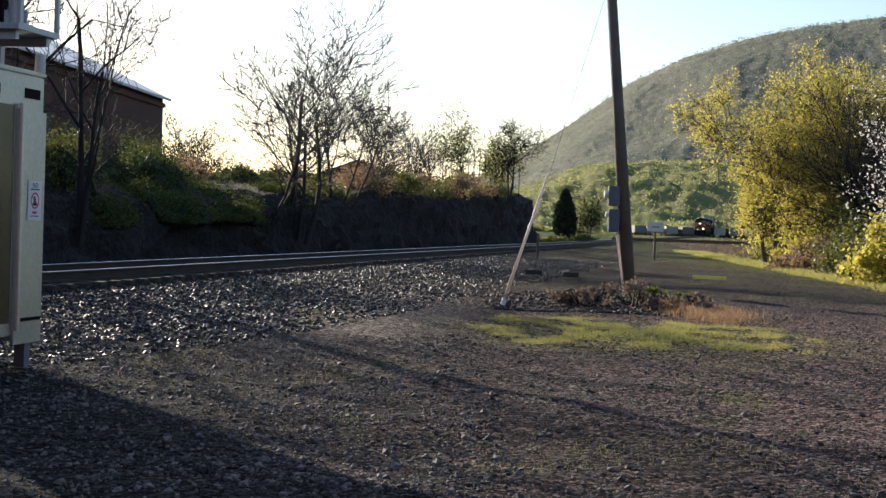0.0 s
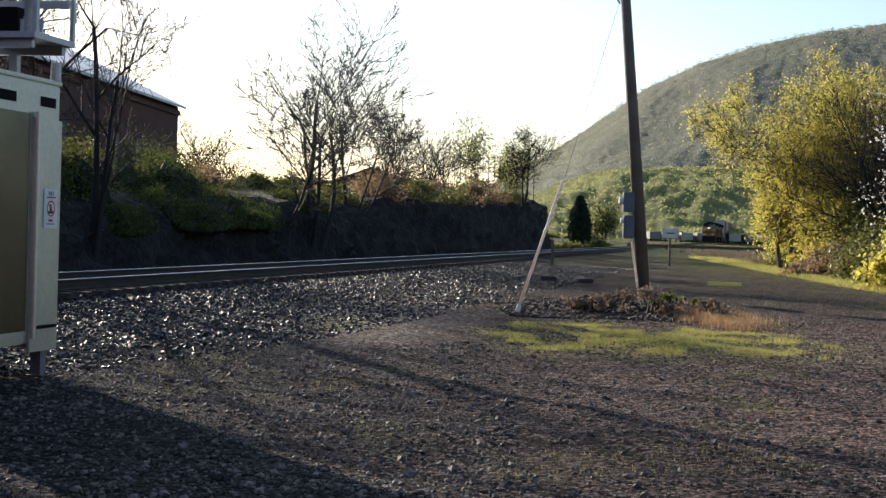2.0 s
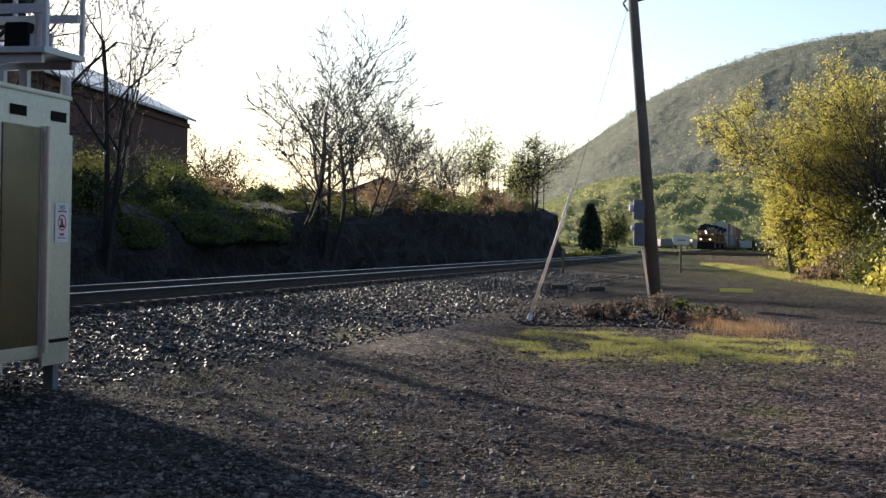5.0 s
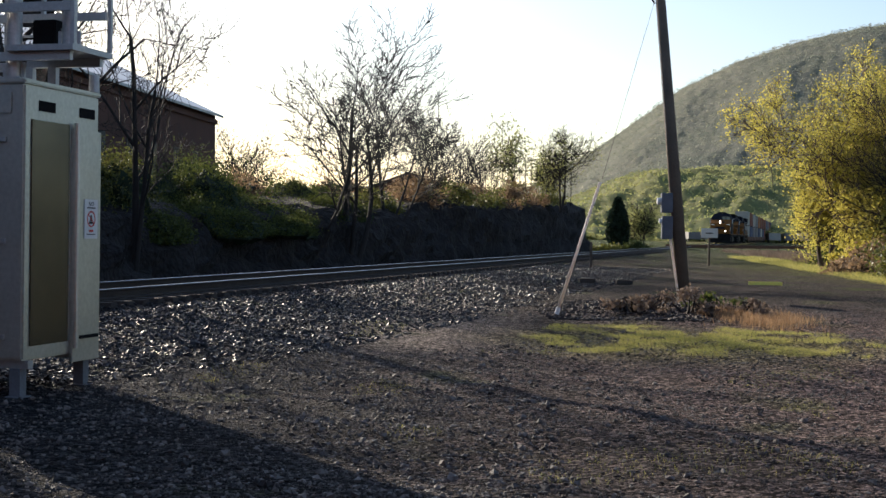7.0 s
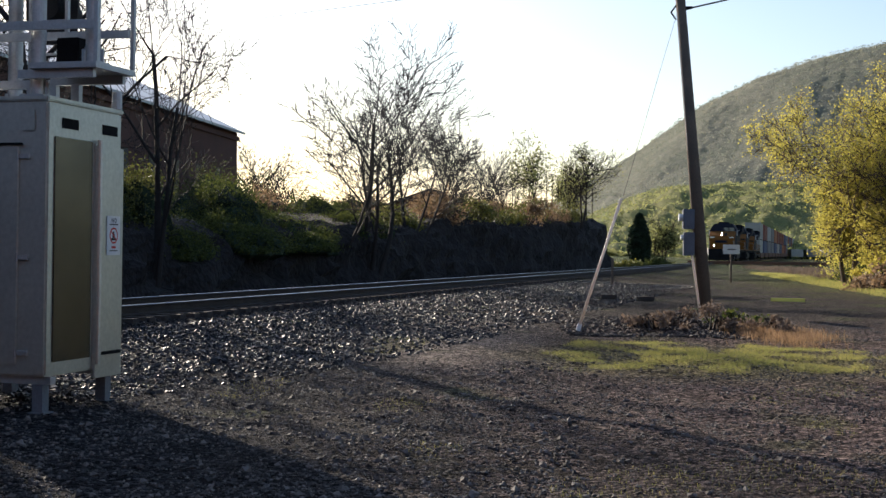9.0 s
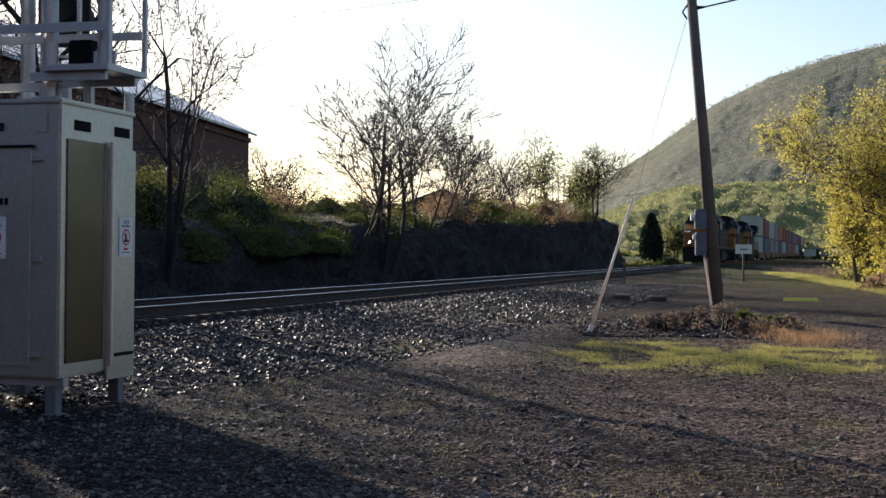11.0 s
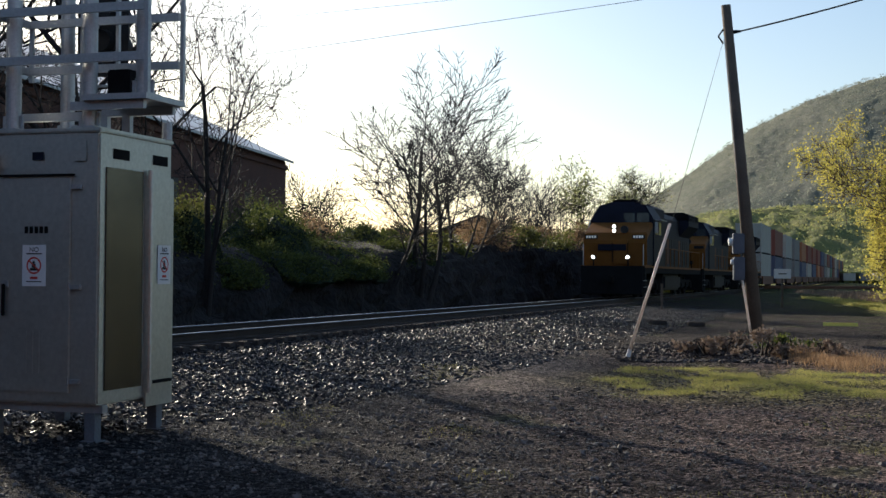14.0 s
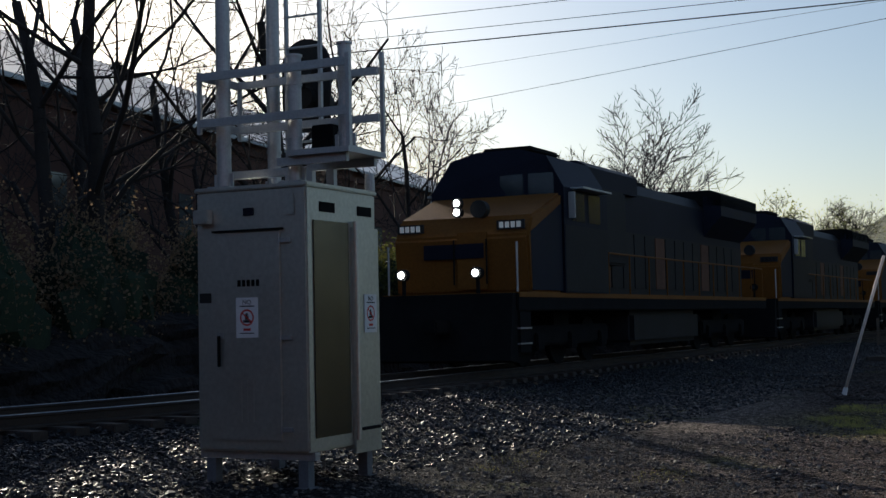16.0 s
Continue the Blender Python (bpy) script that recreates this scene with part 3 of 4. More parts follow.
# ---- brick building ----
def build_building():
    ob = thing("brick_building", pose(-18.6, 89.0, 0, 0, 0, -3.6), "long dark brick industrial building with a pale metal roof", "building")
    L, W, H = 100.0, 24.0, 9.0
    part("wall", box((-0.35, -L, 0), (0, 0, H)), M["brick"], ob)
    part("wall", box((-W, -0.35, 0), (-0.352, 0, H)), M["brick"], ob)
    part("wall", box((-W, -L, 0), (-W + 0.35, -0.352, H)), M["brick"], ob)
    gab = prism([(-W, H), (0, H), (-W / 2, H + 5.6)], -0.3, 0)
    part("gable", gab, M["brick"], ob)
    for x0, x1, z0, z1 in ((0.45, -W / 2, H - 0.12, H + 5.65), (-W - 0.45, -W / 2, H - 0.12, H + 5.65)):
        part("roof", prism([(x0, z0), (x0, z0 + 0.16), (x1, z1 + 0.16), (x1, z1)], -L - 0.4, 0.4), M["roofmetal"], ob)
    part("cornice", box((0.003, -L, H - 0.55), (0.14, 0.1, H - 0.25)), M["brick"], ob)
    y = -4.0
    while y > -84:
        part("window", box((0.002, y - 1.0, 3.2), (0.03, y, 6.4)), M["winglass"], ob)
        part("sill", box((0.002, y - 1.1, 3.08), (0.12, y + 0.1, 3.197)), M["locogrey"], ob)
        y -= 4.2
    for y in (-28, -42, -55):
        v = part("roof_vent", rod((-3.0, y, H + 1.2), (-3.0, y, H + 2.4), 0.14), M["darksteel"], ob)
        part("cap", rod((-3.0, y, H + 2.4), (-3.0, y, H + 2.7), 0.3, 0.1), M["darksteel"], v)
    return ob


build_building()



# ---- house, tall fence and slab beyond the track ----
def build_beyond():
    ob = thing("house", pose(-8.4, 130, 0, 0, 0, 8), "small dark house with a gabled roof behind the trees", "house")
    part("wall", box((-3.4, 0, 0), (3.4, 8, 5.8)), M["brick"], ob)
    part("roof", prism([(-3.9, 5.7), (0, 7.15), (3.9, 5.7), (3.9, 5.85), (0, 7.35), (-3.9, 5.85)], -0.5, 8.5), M["tie"], ob)
    part("gable", prism([(-3.3, 5.805), (0, 7.05), (3.3, 5.805)], 0.02, 0.2), M["brick"], ob)
    ob = thing("tall_fence", pose(-1.2, 100, 4.0), "tall fence of thin dark uprights on the bank", "fence")
    for i in range(17):
        part("post", rod((i * 0.42, 0.02 * i, -0.4), (i * 0.42, 0.02 * i, 2.9 - 0.35 * abs(math.sin(i * 0.35))), 0.028, n=5), M["darksteel"], ob)
    for z in (0.3, 2.2):
        part("wire_rail", rod((-0.1, 0, z), (6.9, 0.34, z), 0.015, n=5), M["darksteel"], ob)
    ob = thing("concrete_slab", pose(-10.3, 33.5, 0.12, 0, 0, TRACK_YAW), "low weathered concrete slab behind the track", "slab")
    part("slab", box((-0.3, -3, -0.1), (0.3, 2.5, 0.22), 0.03), M["locogrey"], ob)


build_beyond()

# unseen plain wall added behind the camera: closes the place and cuts sky light
part("sky_block_south", box((-45, -16.4, 0), (50, -16, 10)), M["brick"], None)
tagged(bpy.data.objects["sky_block_south"], "plain dark brick wall, unseen, added behind the lot to cut sky light", "wall", kind="structure")
# ---- signal case with its platform ----
def warning_sign(parent, m, w=0.235, h=0.36):
    """A white notice: bars for the small print, a red ring with a slash over a dark shape."""
    plate = part("warning_sign", box((-w / 2, -0.004, -h / 2), (w / 2, 0, h / 2)), M["white"], parent, "white notice with a red prohibition ring")
    plate.matrix_basis = m
    f = -0.0045

    def word(text, size, z):
        c = bpy.data.curves.new("word", "FONT")
        c.body, c.size, c.align_x, c.align_y, c.extrude = text, size, "CENTER", "CENTER", 0.0006
        c.materials.append(M["black"])
        o = hang(new("lettering", c), plate)
        o.matrix_basis = pose(0, f - 0.001, z, 90, 0, 0)

    word("NO", 0.06, h * 0.38)
    part("print_bar", box((-w * 0.33, f - 0.001, h * 0.27), (w * 0.33, f, h * 0.3)), M["black"], plate)
    part("print_bar", box((-w * 0.16, f - 0.001, -h * 0.33), (w * 0.16, f, -h * 0.27)), M["red"], plate)
    part("print_bar", box((-w * 0.33, f - 0.001, -h * 0.4), (w * 0.33, f, -h * 0.38)), M["darksteel"], plate)
    bm = bmesh.new()
    R, r, zc = 0.075, 0.06, h * 0.0
    k = 28
    o = [bm.verts.new((R * math.cos(i * 2 * math.pi / k), f - 0.001, zc + R * math.sin(i * 2 * math.pi / k))) for i in range(k)]
    n = [bm.verts.new((r * math.cos(i * 2 * math.pi / k), f - 0.001, zc + r * math.sin(i * 2 * math.pi / k))) for i in range(k)]
    for i in range(k):
        bm.faces.new((o[i], o[(i + 1) % k], n[(i + 1) % k], n[i]))
    s = bmesh.ops.create_cube(bm, size=1, matrix=pose(0, f - 0.001, zc, 0, 40, 0) @ Matrix.Diagonal((0.135, 0.0008, 0.012, 1)))
    part("ring", bm, M["red"], plate)
    bm = rod((-0.002, f, zc + 0.028), (-0.002, f - 0.0006, zc + 0.028), 0.013, n=12)
    add_box(bm, (-0.022, f - 0.0006, zc - 0.02), (0.018, f, zc + 0.016))
    add_box(bm, (-0.04, f - 0.0006, zc - 0.045), (0.042, f, zc - 0.022))
    part("symbol", bm, M["black"], plate)
    return plate


def build_case():
    """Local x runs to the right along the door side, y away from the camera along the track."""
    W, D, H = 1.19, 1.25, 2.36
    cx, cy = -3.99, 11.32
    ob = thing("signal_cabinet", pose(cx, cy, 0.0, 0, 0, TRACK_YAW), "tall weathered aluminium railway signal cabinet on short legs", "cabinet")
    z0, z1 = 0.36, 0.36 + H
    part("body", box((-W, 0, z0), (0, D, z1), 0.018), M["case"], ob)
    part("roof_cap", box((-W - 0.015, -0.015, z1 - 0.005), (0.015, D + 0.015, z1 + 0.035), 0.01), M["case"], ob)
    zt = z1 - 0.39
    zb = z0 + 0.1
    door = part("door", box((-W + 0.22, -0.022, zb), (-0.27, -0.002, zt), 0.006), M["case"], ob)
    part("rain_strip", box((-W + 0.2, -0.045, zt + 0.008), (-0.24, -0.002, zt + 0.025)), M["darksteel"], door)
    for z in (zb + 0.1, (zb + zt) / 2 - 0.02, zt - 0.09):
        h = part("hinge", box((-0.275, -0.034, z - 0.02), (-0.16, -0.003, z + 0.02), 0.004), M["galv"], door)
        part("pin", rod((-0.268, -0.036, z - 0.035), (-0.268, -0.036, z + 0.035), 0.009), M["galv"], h)
    hd = part("handle_plate", box((-W + 0.235, -0.036, 1.36), (-W + 0.31, -0.0225, 1.43), 0.004), M["galv"], door)
    part("handle", box((-W + 0.262, -0.07, 1.12), (-W + 0.285, -0.0365, 1.4), 0.006), M["darksteel"], hd)
    for i in range(3):
        x = -W / 2 - 0.12 + i * 0.065
        part("louvre", box((x, -0.032, 0.62), (x + 0.03, -0.0225, 1.0), 0.005), M["case"], door)
    part("vent", box((-W / 2 - 0.07, -0.012, z1 - 0.24), (-W / 2 + 0.04, -0.002, z1 - 0.17)), M["navy"], ob)
    part("lamp_box", box((-W + 0.03, -0.1, z1 - 0.3), (-W + 0.19, -0.002, z1 - 0.17), 0.01), M["case"], ob)
    part("hatch", box((-0.25, -0.012, z1 - 0.26), (-0.12, -0.002, z1 - 0.08), 0.005), M["case"], ob)
    part("sticker", box((-W + 0.03, -0.005, 1.7), (-W + 0.16, -0.002, 1.79)), M["black"], ob)
    # bars for a number that is not shown
    bm = bmesh.new()
    for i in range(5):
        add_box(bm, (-W / 2 - 0.13 + i * 0.05, -0.026, 1.84), (-W / 2 - 0.095 + i * 0.05, -0.0225, 1.9))
    part("number_bars", bm, M["darksteel"], door)
    warning_sign(door, pose(-W / 2 - 0.03, -0.0225, 1.56))
    # right-hand face, looking out along +x
    pan = part("side_panel", box((0.0, 0.1, z0 + 0.12), (0.012, 0.72, z1 - 0.3), 0.004), M["casepanel"], ob)
    part("side_door", box((0.0, 0.76, z0 - 0.075), (0.03, D - 0.005, z1 - 0.33), 0.006), M["case"], ob)
    part("conduit", rod((0.04, 0.8, z0 + 0.05), (0.04, 0.8, z1 - 0.28), 0.03), M["case"], ob)
    for y in (0.22, 0.9):
        part("grille", box((0.0, y, z1 - 0.22), (0.008, y + 0.26, z1 - 0.13)), M["darksteel"], ob)
    part("latch", box((0.03, 0.86, z0 + 0.13), (0.05, 1.2, z0 + 0.16)), M["darksteel"], ob)
    warning_sign(ob, pose(0.034, 1.06, 1.58, 0, 0, 90))
    for x, y in ((-W + 0.1, 0.1), (-0.1, 0.1), (-W + 0.1, D - 0.1), (-0.1, D - 0.1)):
        lg = part("leg", box((x - 0.05, y - 0.05, -0.05), (x + 0.05, y + 0.05, z0 - 0.072)), M["legsteel"], ob)
        part("foot", box((x - 0.08, y - 0.08, -0.02), (x + 0.08, y + 0.08, 0.05)), M["legsteel"], lg)
    for y in (0.1, D - 0.1):
        part("base_channel", box((-W - 0.02, y - 0.04, z0 - 0.07), (0.02, y + 0.04, z0 - 0.002)), M["galv"], ob)
    # lifting eye
    part("lifting_eye", rod((-0.02, D - 0.06, z1 + 0.035), (-0.02, D - 0.06, z1 + 0.2), 0.05, 0.045, 12), M["galv"], ob)
    return ob, z1


def build_signal(z1):
    W, D = 1.19, 1.25
    ob = thing("signal_mast", pose(-3.99, 11.32, z1 + 0.037, 0, 0, TRACK_YAW), "galvanised signal frame with railings standing on the cabinet roof", "signal")
    for x, y, f, h, r in ((-1.0, 0.18, 0, 4.2, 0.068), (-0.2, 0.15, 0, 1.15, 0.066), (-0.95, 0.95, 0, 4.2, 0.066), (0.3, 0.2, 0.277, 1.22, 0.062)):
        p = part("pipe", rod((x, y, f + 0.012), (x, y, h), r, n=20), M["galv"], ob)
        part("base_plate", box((x - 0.12, y - 0.1, f), (x + 0.12, y + 0.1, f + 0.02)), M["galv"], p)
        for s in (-1, 1):
            part("gusset", box((x + s * 0.075, y - 0.008, f + 0.02), (x + s * 0.105, y + 0.008, f + 0.14)), M["galv"], p)
        for z in (0.42, 0.9):
            part("collar", rod((x, y, z - 0.012), (x, y, z + 0.012), r + 0.008, n=20), M["galv"], p)
        if h < 2:
            part("cap", rod((x, y, h), (x, y, h + 0.02), r + 0.012, n=20), M["galv"], p)
    part("platform", box((-0.16, -0.06, 0.225), (0.48, 0.62, 0.275)), M["galv"], ob)
    for y in (0.0, 0.5):
        part("bracket", box((-0.3, y, 0.15), (0.42, y + 0.05, 0.223)), M["galv"], ob)
    part("beam", box((-1.2, 0.5, 0.13), (-0.31, 0.6, 0.2)), M["galv"], ob)
    for x in (-0.28, -0.05):
        part("stub_leg", box((x - 0.04, 0.5, 0.0), (x + 0.04, 0.56, 0.149)), M["galv"], ob)
    part("junction_box", box((-0.12, 0.3, 0.282), (0.1, 0.5, 0.54), 0.01), M["darksteel"], ob)
    for z in (0.56, 0.99):
        part("railing_bar", box((-1.12, -0.02, z), (0.43, 0.02, z + 0.075)), M["galv"], ob)
        part("railing_bar", box((-1.12, 0.53, z), (0.45, 0.57, z + 0.07)), M["galv"], ob)
        part("railing_bar", box((-1.12, 0.021, z), (-1.08, 0.529, z + 0.07)), M["galv"], ob)
    for x, y, p, q in ((-1.14, 0.0, 0.5, 1.08), (-1.1, 0.59, 0.5, 1.06), (0.45, 0.0, 0.28, 1.1), (0.46, 0.6, 0.28, 1.2)):
        part("railing_post", box((x - 0.018, y - 0.018, p), (x + 0.018, y + 0.018, q)), M["galv"], ob)
    for i in range(14):
        z = 1.12 - i * 0.035
        part("chain_link", rod((0.41 + 0.012 * (i % 2), 0.585, z), (0.41, 0.585, z - 0.03), 0.006, n=5), M["galv"], ob)
    # ladder
    for x in (-0.59, -0.22):
        part("ladder_rail", box((x - 0.015, 0.62, 0.28), (x + 0.015, 0.66, 4.0)), M["galv"], ob)
    for i in range(12):
        part("rung", rod((-0.576, 0.64, 0.45 + i * 0.3), (-0.234, 0.64, 0.45 + i * 0.3), 0.012, n=6), M["galv"], ob)
    # signal head seen from behind: tall backing board with rounded ends and dark lamp housings
    pts = []
    for zc, a0 in ((1.21, 0), (0.84, 180)):
        for i in range(13):
            t = radians(a0 + i * 15)
            pts.append((-0.52 + 0.27 * math.cos(t), zc + 0.27 * math.sin(t)))
    head = part("signal_head", prism(pts, 0.86, 0.89), M["black"], ob, "black backing board of the signal head")
    for z in (0.9, 1.16):
        part("lamp_housing", rod((-0.5, 0.78, z), (-0.5, 0.86, z), 0.1, 0.11, 16), M["black"], head)
        part("hood", rod((-0.5, 0.89, z), (-0.5, 1.2, z), 0.11, 0.1, 16), M["black"], head)
    part("head_bracket", box((-0.52, 0.67, 0.98), (-0.48, 0.78, 1.03)), M["darksteel"], head)
    return ob


case, case_top = build_case()
build_signal(case_top)


# ---- utility pole, guy guard and small things of the lot ----
def build_pole():
    g = land(4.6, 33.0)
    ob = thing("utility_pole", pose(4.62, 33.0, g), "leaning weathered wooden utility pole with meter boxes", "pole")
    top = Vector((-0.8, 0, 8.05 - g))
    part("shaft", rod((0, 0, -0.4), top, 0.17, 0.115, 16), M["polewood"], ob, smooth=True)
    d = top.normalized()
    at = lambda z: d * (z / d.z)
    p = at(2.05 - g)
    b = part("meter_box", box((p.x - 0.42, p.y - 0.14, p.z + 0.02), (p.x - 0.15, p.y + 0.12, p.z + 0.5), 0.015), M["meterbox"], ob, "grey electric meter box")
    part("meter", rod((p.x - 0.37, p.y - 0.02, p.z + 0.3), (p.x - 0.52, p.y - 0.02, p.z + 0.3), 0.085, n=16), M["white"], b)
    b = part("switch_box", box((p.x - 0.4, p.y - 0.14, p.z - 0.62), (p.x - 0.14, p.y + 0.12, p.z - 0.06), 0.015), M["meterbox"], ob, "lower grey switch box")
    part("knob", rod((p.x - 0.4, p.y - 0.05, p.z - 0.18), (p.x - 0.47, p.y - 0.05, p.z - 0.18), 0.06, n=12), M["white"], b)
    part("conduit", rod((-0.17, -0.09, 0), (p.x - 0.2, -0.09, p.z - 0.6), 0.03, n=8), M["plastic"], ob, "pale plastic conduit")
    part("ground_wire", rod(tuple(at(2.6) + Vector((-0.14, -0.06, 0))), tuple(at(7.3) + Vector((-0.115, -0.05, 0))), 0.015, n=6), M["galv"], ob)
    h = at(7.4 - g)
    part("insulator", rod((h.x + 0.1, 0, h.z), (h.x + 0.28, 0, h.z + 0.02), 0.05, 0.03, 10), M["darksteel"], ob)
    part("hook", rod((h.x - 0.1, 0, h.z + 0.1), (h.x - 0.24, 0, h.z - 0.1), 0.02, n=6), M["darksteel"], ob)
    part("hook", rod((h.x - 0.24, 0, h.z - 0.1), (h.x - 0.12, 0, h.z - 0.28), 0.02, n=6), M["darksteel"], ob)
    return Vector((4.62, 33.0, g)) + h


def span(name, a, b, sag, r, label, k=24):
    a, b = Vector(a), Vector(b)
    pts = [a.lerp(b, i / k) - Vector((0, 0, sag * 4 * (i / k) * (1 - i / k))) for i in range(k + 1)]
    cu = bpy.data.curves.new(name, "CURVE")
    cu.dimensions, cu.bevel_depth, cu.bevel_resolution = "3D", r, 1
    sp = cu.splines.new("POLY")
    sp.points.add(k)
    for p, q in zip(sp.points, pts):
        p.co = (*q, 1)
    cu.materials.append(M["wire"])
    return tagged(new(name, cu), label, "wire")


hook = build_pole()
span("service_wire", hook + Vector((0.28, 0, 0.02)), hook + Vector((13, -10.0, 3.4)), 0.5, 0.02, "black overhead service wire from the pole")
span("guy_wire", hook + Vector((-0.12, 0, -0.2)), (1.9, 24.5, 2.5), 0.0, 0.005, "thin steel guy wire from the pole to its guard")


def build_guard():
    g = land(1.1, 24.4)
    ob = thing("guy_guard", pose(1.1, 24.4, g), "leaning pale plastic guard tube over a guy wire", "guy guard")
    part("tube", rod((0.03, 0, 0.06), (0.76, 0, 2.45 - g), 0.028, 0.026, 12), M["plastic"], ob, smooth=True)
    part("clamp", rod((0.02, 0, 0.02), (0.055, 0, 0.14), 0.042, n=12), M["white"], ob)
    part("anchor_rod", rod((-0.06, 0, -0.2), (0.07, 0, 0.2), 0.016, n=8), M["rust"], ob)


build_guard()


def sign_post(x, y, h, board, label):
    ob = thing("track_sign", pose(x, y, land(x, y)), label, "sign")
    part("post", box((-0.05, -0.04, -0.2), (0.05, 0.04, h)), M["polewood"], ob)
    if board:
        b = part("board", box((-0.42, -0.075, h - 0.3), (0.42, -0.045, h + 0.18), 0.01), M["white"], ob, "small white board")
        part("print_bar", box((-0.2, -0.08, h - 0.09), (0.2, -0.0755, h - 0.04)), M["locogrey"], b)
    return ob


sign_post(10.9, 69.6, 1.75, True, "small white sign on a weathered wooden post")
sign_post(4.0, 56.8, 1.1, False, "short weathered wooden post beside the track")


def build_small():
    ob = thing("parking_block", pose(8.55, 43.2, land(8.55, 43.2), 0, 0, -40), "faded yellow concrete parking block on the gravel", "parking block")
    part("block", prism([(-0.1, 0), (0.1, 0), (0.06, 0.1), (-0.06, 0.1)], -0.52, 0.52), M["yellow"], ob)
    ob.matrix_basis = pose(8.55, 43.2, land(8.55, 43.2) + 0.0, 0, 0, 80)
    for x, y in ((2.75, 40.6), (3.85, 40.5)):
        t = thing("timber_block", pose(x, y, land(x, y), 0, 0, 8), "dark tarred timber block lying on the gravel", "timber", "timber blocks on the lot")
        part("timber", box((-0.24, -0.12, 0), (0.24, 0.12, 0.13), 0.02), M["tie"], t)
    ob = thing("guard_rail", pose(20, 140, 0), "rusty steel guard rail on posts", "guard rail")
    part("beam", side_prism([(0, 0.38), (-0.05, 0.44), (0, 0.52), (-0.05, 0.6), (0, 0.7), (0.02, 0.7), (0.02, 0.38)], -2.5, 19), M["rust"], ob)
    for i in range(12):
        part("post", box((-2.2 + i * 1.85, 0.022, -0.2), (-2.05 + i * 1.85, 0.14, 0.72)), M["tie"], ob)
    for i in range(8):
        x = 57 + i * 4.6
        t = thing("box_trailer", pose(x, 400, 0.0), "white box trailer parked across the field", "trailer", "parked trailers")
        part("body", box((-1.2, -6, 0.8), (2.2, 6, 2.9), 0.05), CONTAINER[0 if i % 3 else 3], t)
        for s in (-1.0, 2.2):
            part("wheel", rod((s - 0.15, -4, 0.5), (s + 0.15, -4, 0.5), 0.5, n=12), M["black"], t)


build_small()


# ---- wires over the track ----
for a, b, r in (((-47.6, 51.8, 11.7), (32.9, 41.3, 11.7), 0.022), ((-47.6, 51.8, 12.15), (32.9, 41.3, 12.15), 0.012), ((-47.6, 51.8, 12.7), (32.9, 41.3, 12.9), 0.012),
                ((-46, 81, 11.4), (44, 19, 11.4), 0.01), ((-42.5, 63.7, 11.4), (42, 27.4, 11.4), 0.006), ((-47.6, 53, 14.0), (32.9, 42, 14.2), 0.012)):
    span("line_wire", a, b, 0.25, r, "thin black overhead line wire")

# ---- trees ----
def bank_z(x, y):
    return 0.05 + 1.05 * bank_top(min(y, 96))


tree("bare_tree", -5.4, 52.5, 0.1, 10.4, "tall bare tree with a rounded crown of fine twigs", 31, 0.17, 4, 36, stems=3, thin=0.011, rise=0.075, bare=0.32, splay=0.26, shoots=6, wide=1.3, wobble=0.07)
tree("bare_tree", -6.55, 50, 0.1, 6.8, "slender bare tree beside a larger one", 33, 0.09, 4, 44, thin=0.01, rise=0.04, bare=0.35, shoots=6, wide=1.2)
tree("bare_tree", -4.5, 60, 1.6, 8.4, "bare many-stemmed tree on the bank", 32, 0.1, 4, 40, stems=3, thin=0.011, rise=0.05, splay=0.4, bare=0.35, shoots=6, wide=1.15)
tree("bare_tree", -3.3, 68, 2.4, 6.6, "thin bare saplings on the bank", 34, 0.06, 2, 40, stems=5, thin=0.01, splay=0.3, bare=0.4)
tree("bare_tree", -2.0, 78, 2.8, 5.4, "thin bare saplings behind the scrub", 44, 0.06, 2, 40, stems=5, thin=0.01, splay=0.3, bare=0.4)
tree("bare_tree", -0.6, 84, 3.0, 5.0, "slim grey saplings on the bank", 45, 0.06, 2, 40, stems=4, thin=0.01, splay=0.3, bare=0.4)
tree("budding_tree", 1.2, 92, 3.4, 6.0, "small tree with first pale green leaves on the bank", 35, 0.1, 3, 52, leaf=M["budleaf"], leafsize=0.13, per_tip=2, thin=0.011, scatter=0.3, bare=0.42, rise=0.04)
tree("budding_tree", 4.6, 94, 3.4, 5.8, "small bushy tree with sparse new leaves", 36, 0.1, 3, 48, stems=2, leaf=M["budleaf"], leafsize=0.1, per_tip=1, thin=0.011, scatter=0.25, bare=0.35)
tree("budding_tree", 3.9, 106, 3.9, 4.0, "slim tree with light green new leaves", 37, 0.07, 3, 42, stems=2, leaf=M["budleaf"], leafsize=0.12, per_tip=1, thin=0.012)
tree("budding_tree", 15.0, 137, 0.2, 5.2, "slim young tree in light green leaf", 47, 0.08, 3, 42, stems=3, leaf=M["budleaf"], leafsize=0.16, per_tip=1, thin=0.014)
tree("bare_tree", -9.7, 36, 0.1, 9.7, "leaning bare tree in front of the brick building", 38, 0.13, 4, 46, thin=0.007, bare=0.4, rise=0.05, stems=2, splay=0.12, shoots=6, wide=0.75)
tree("bare_tree", -20.3, 110, 0.2, 10.4, "distant bare round-crowned tree", 39, 0.2, 3, 50, stems=2, leaf=M["budleaf"], leafsize=0.12, per_tip=1, thin=0.015, splay=0.3)
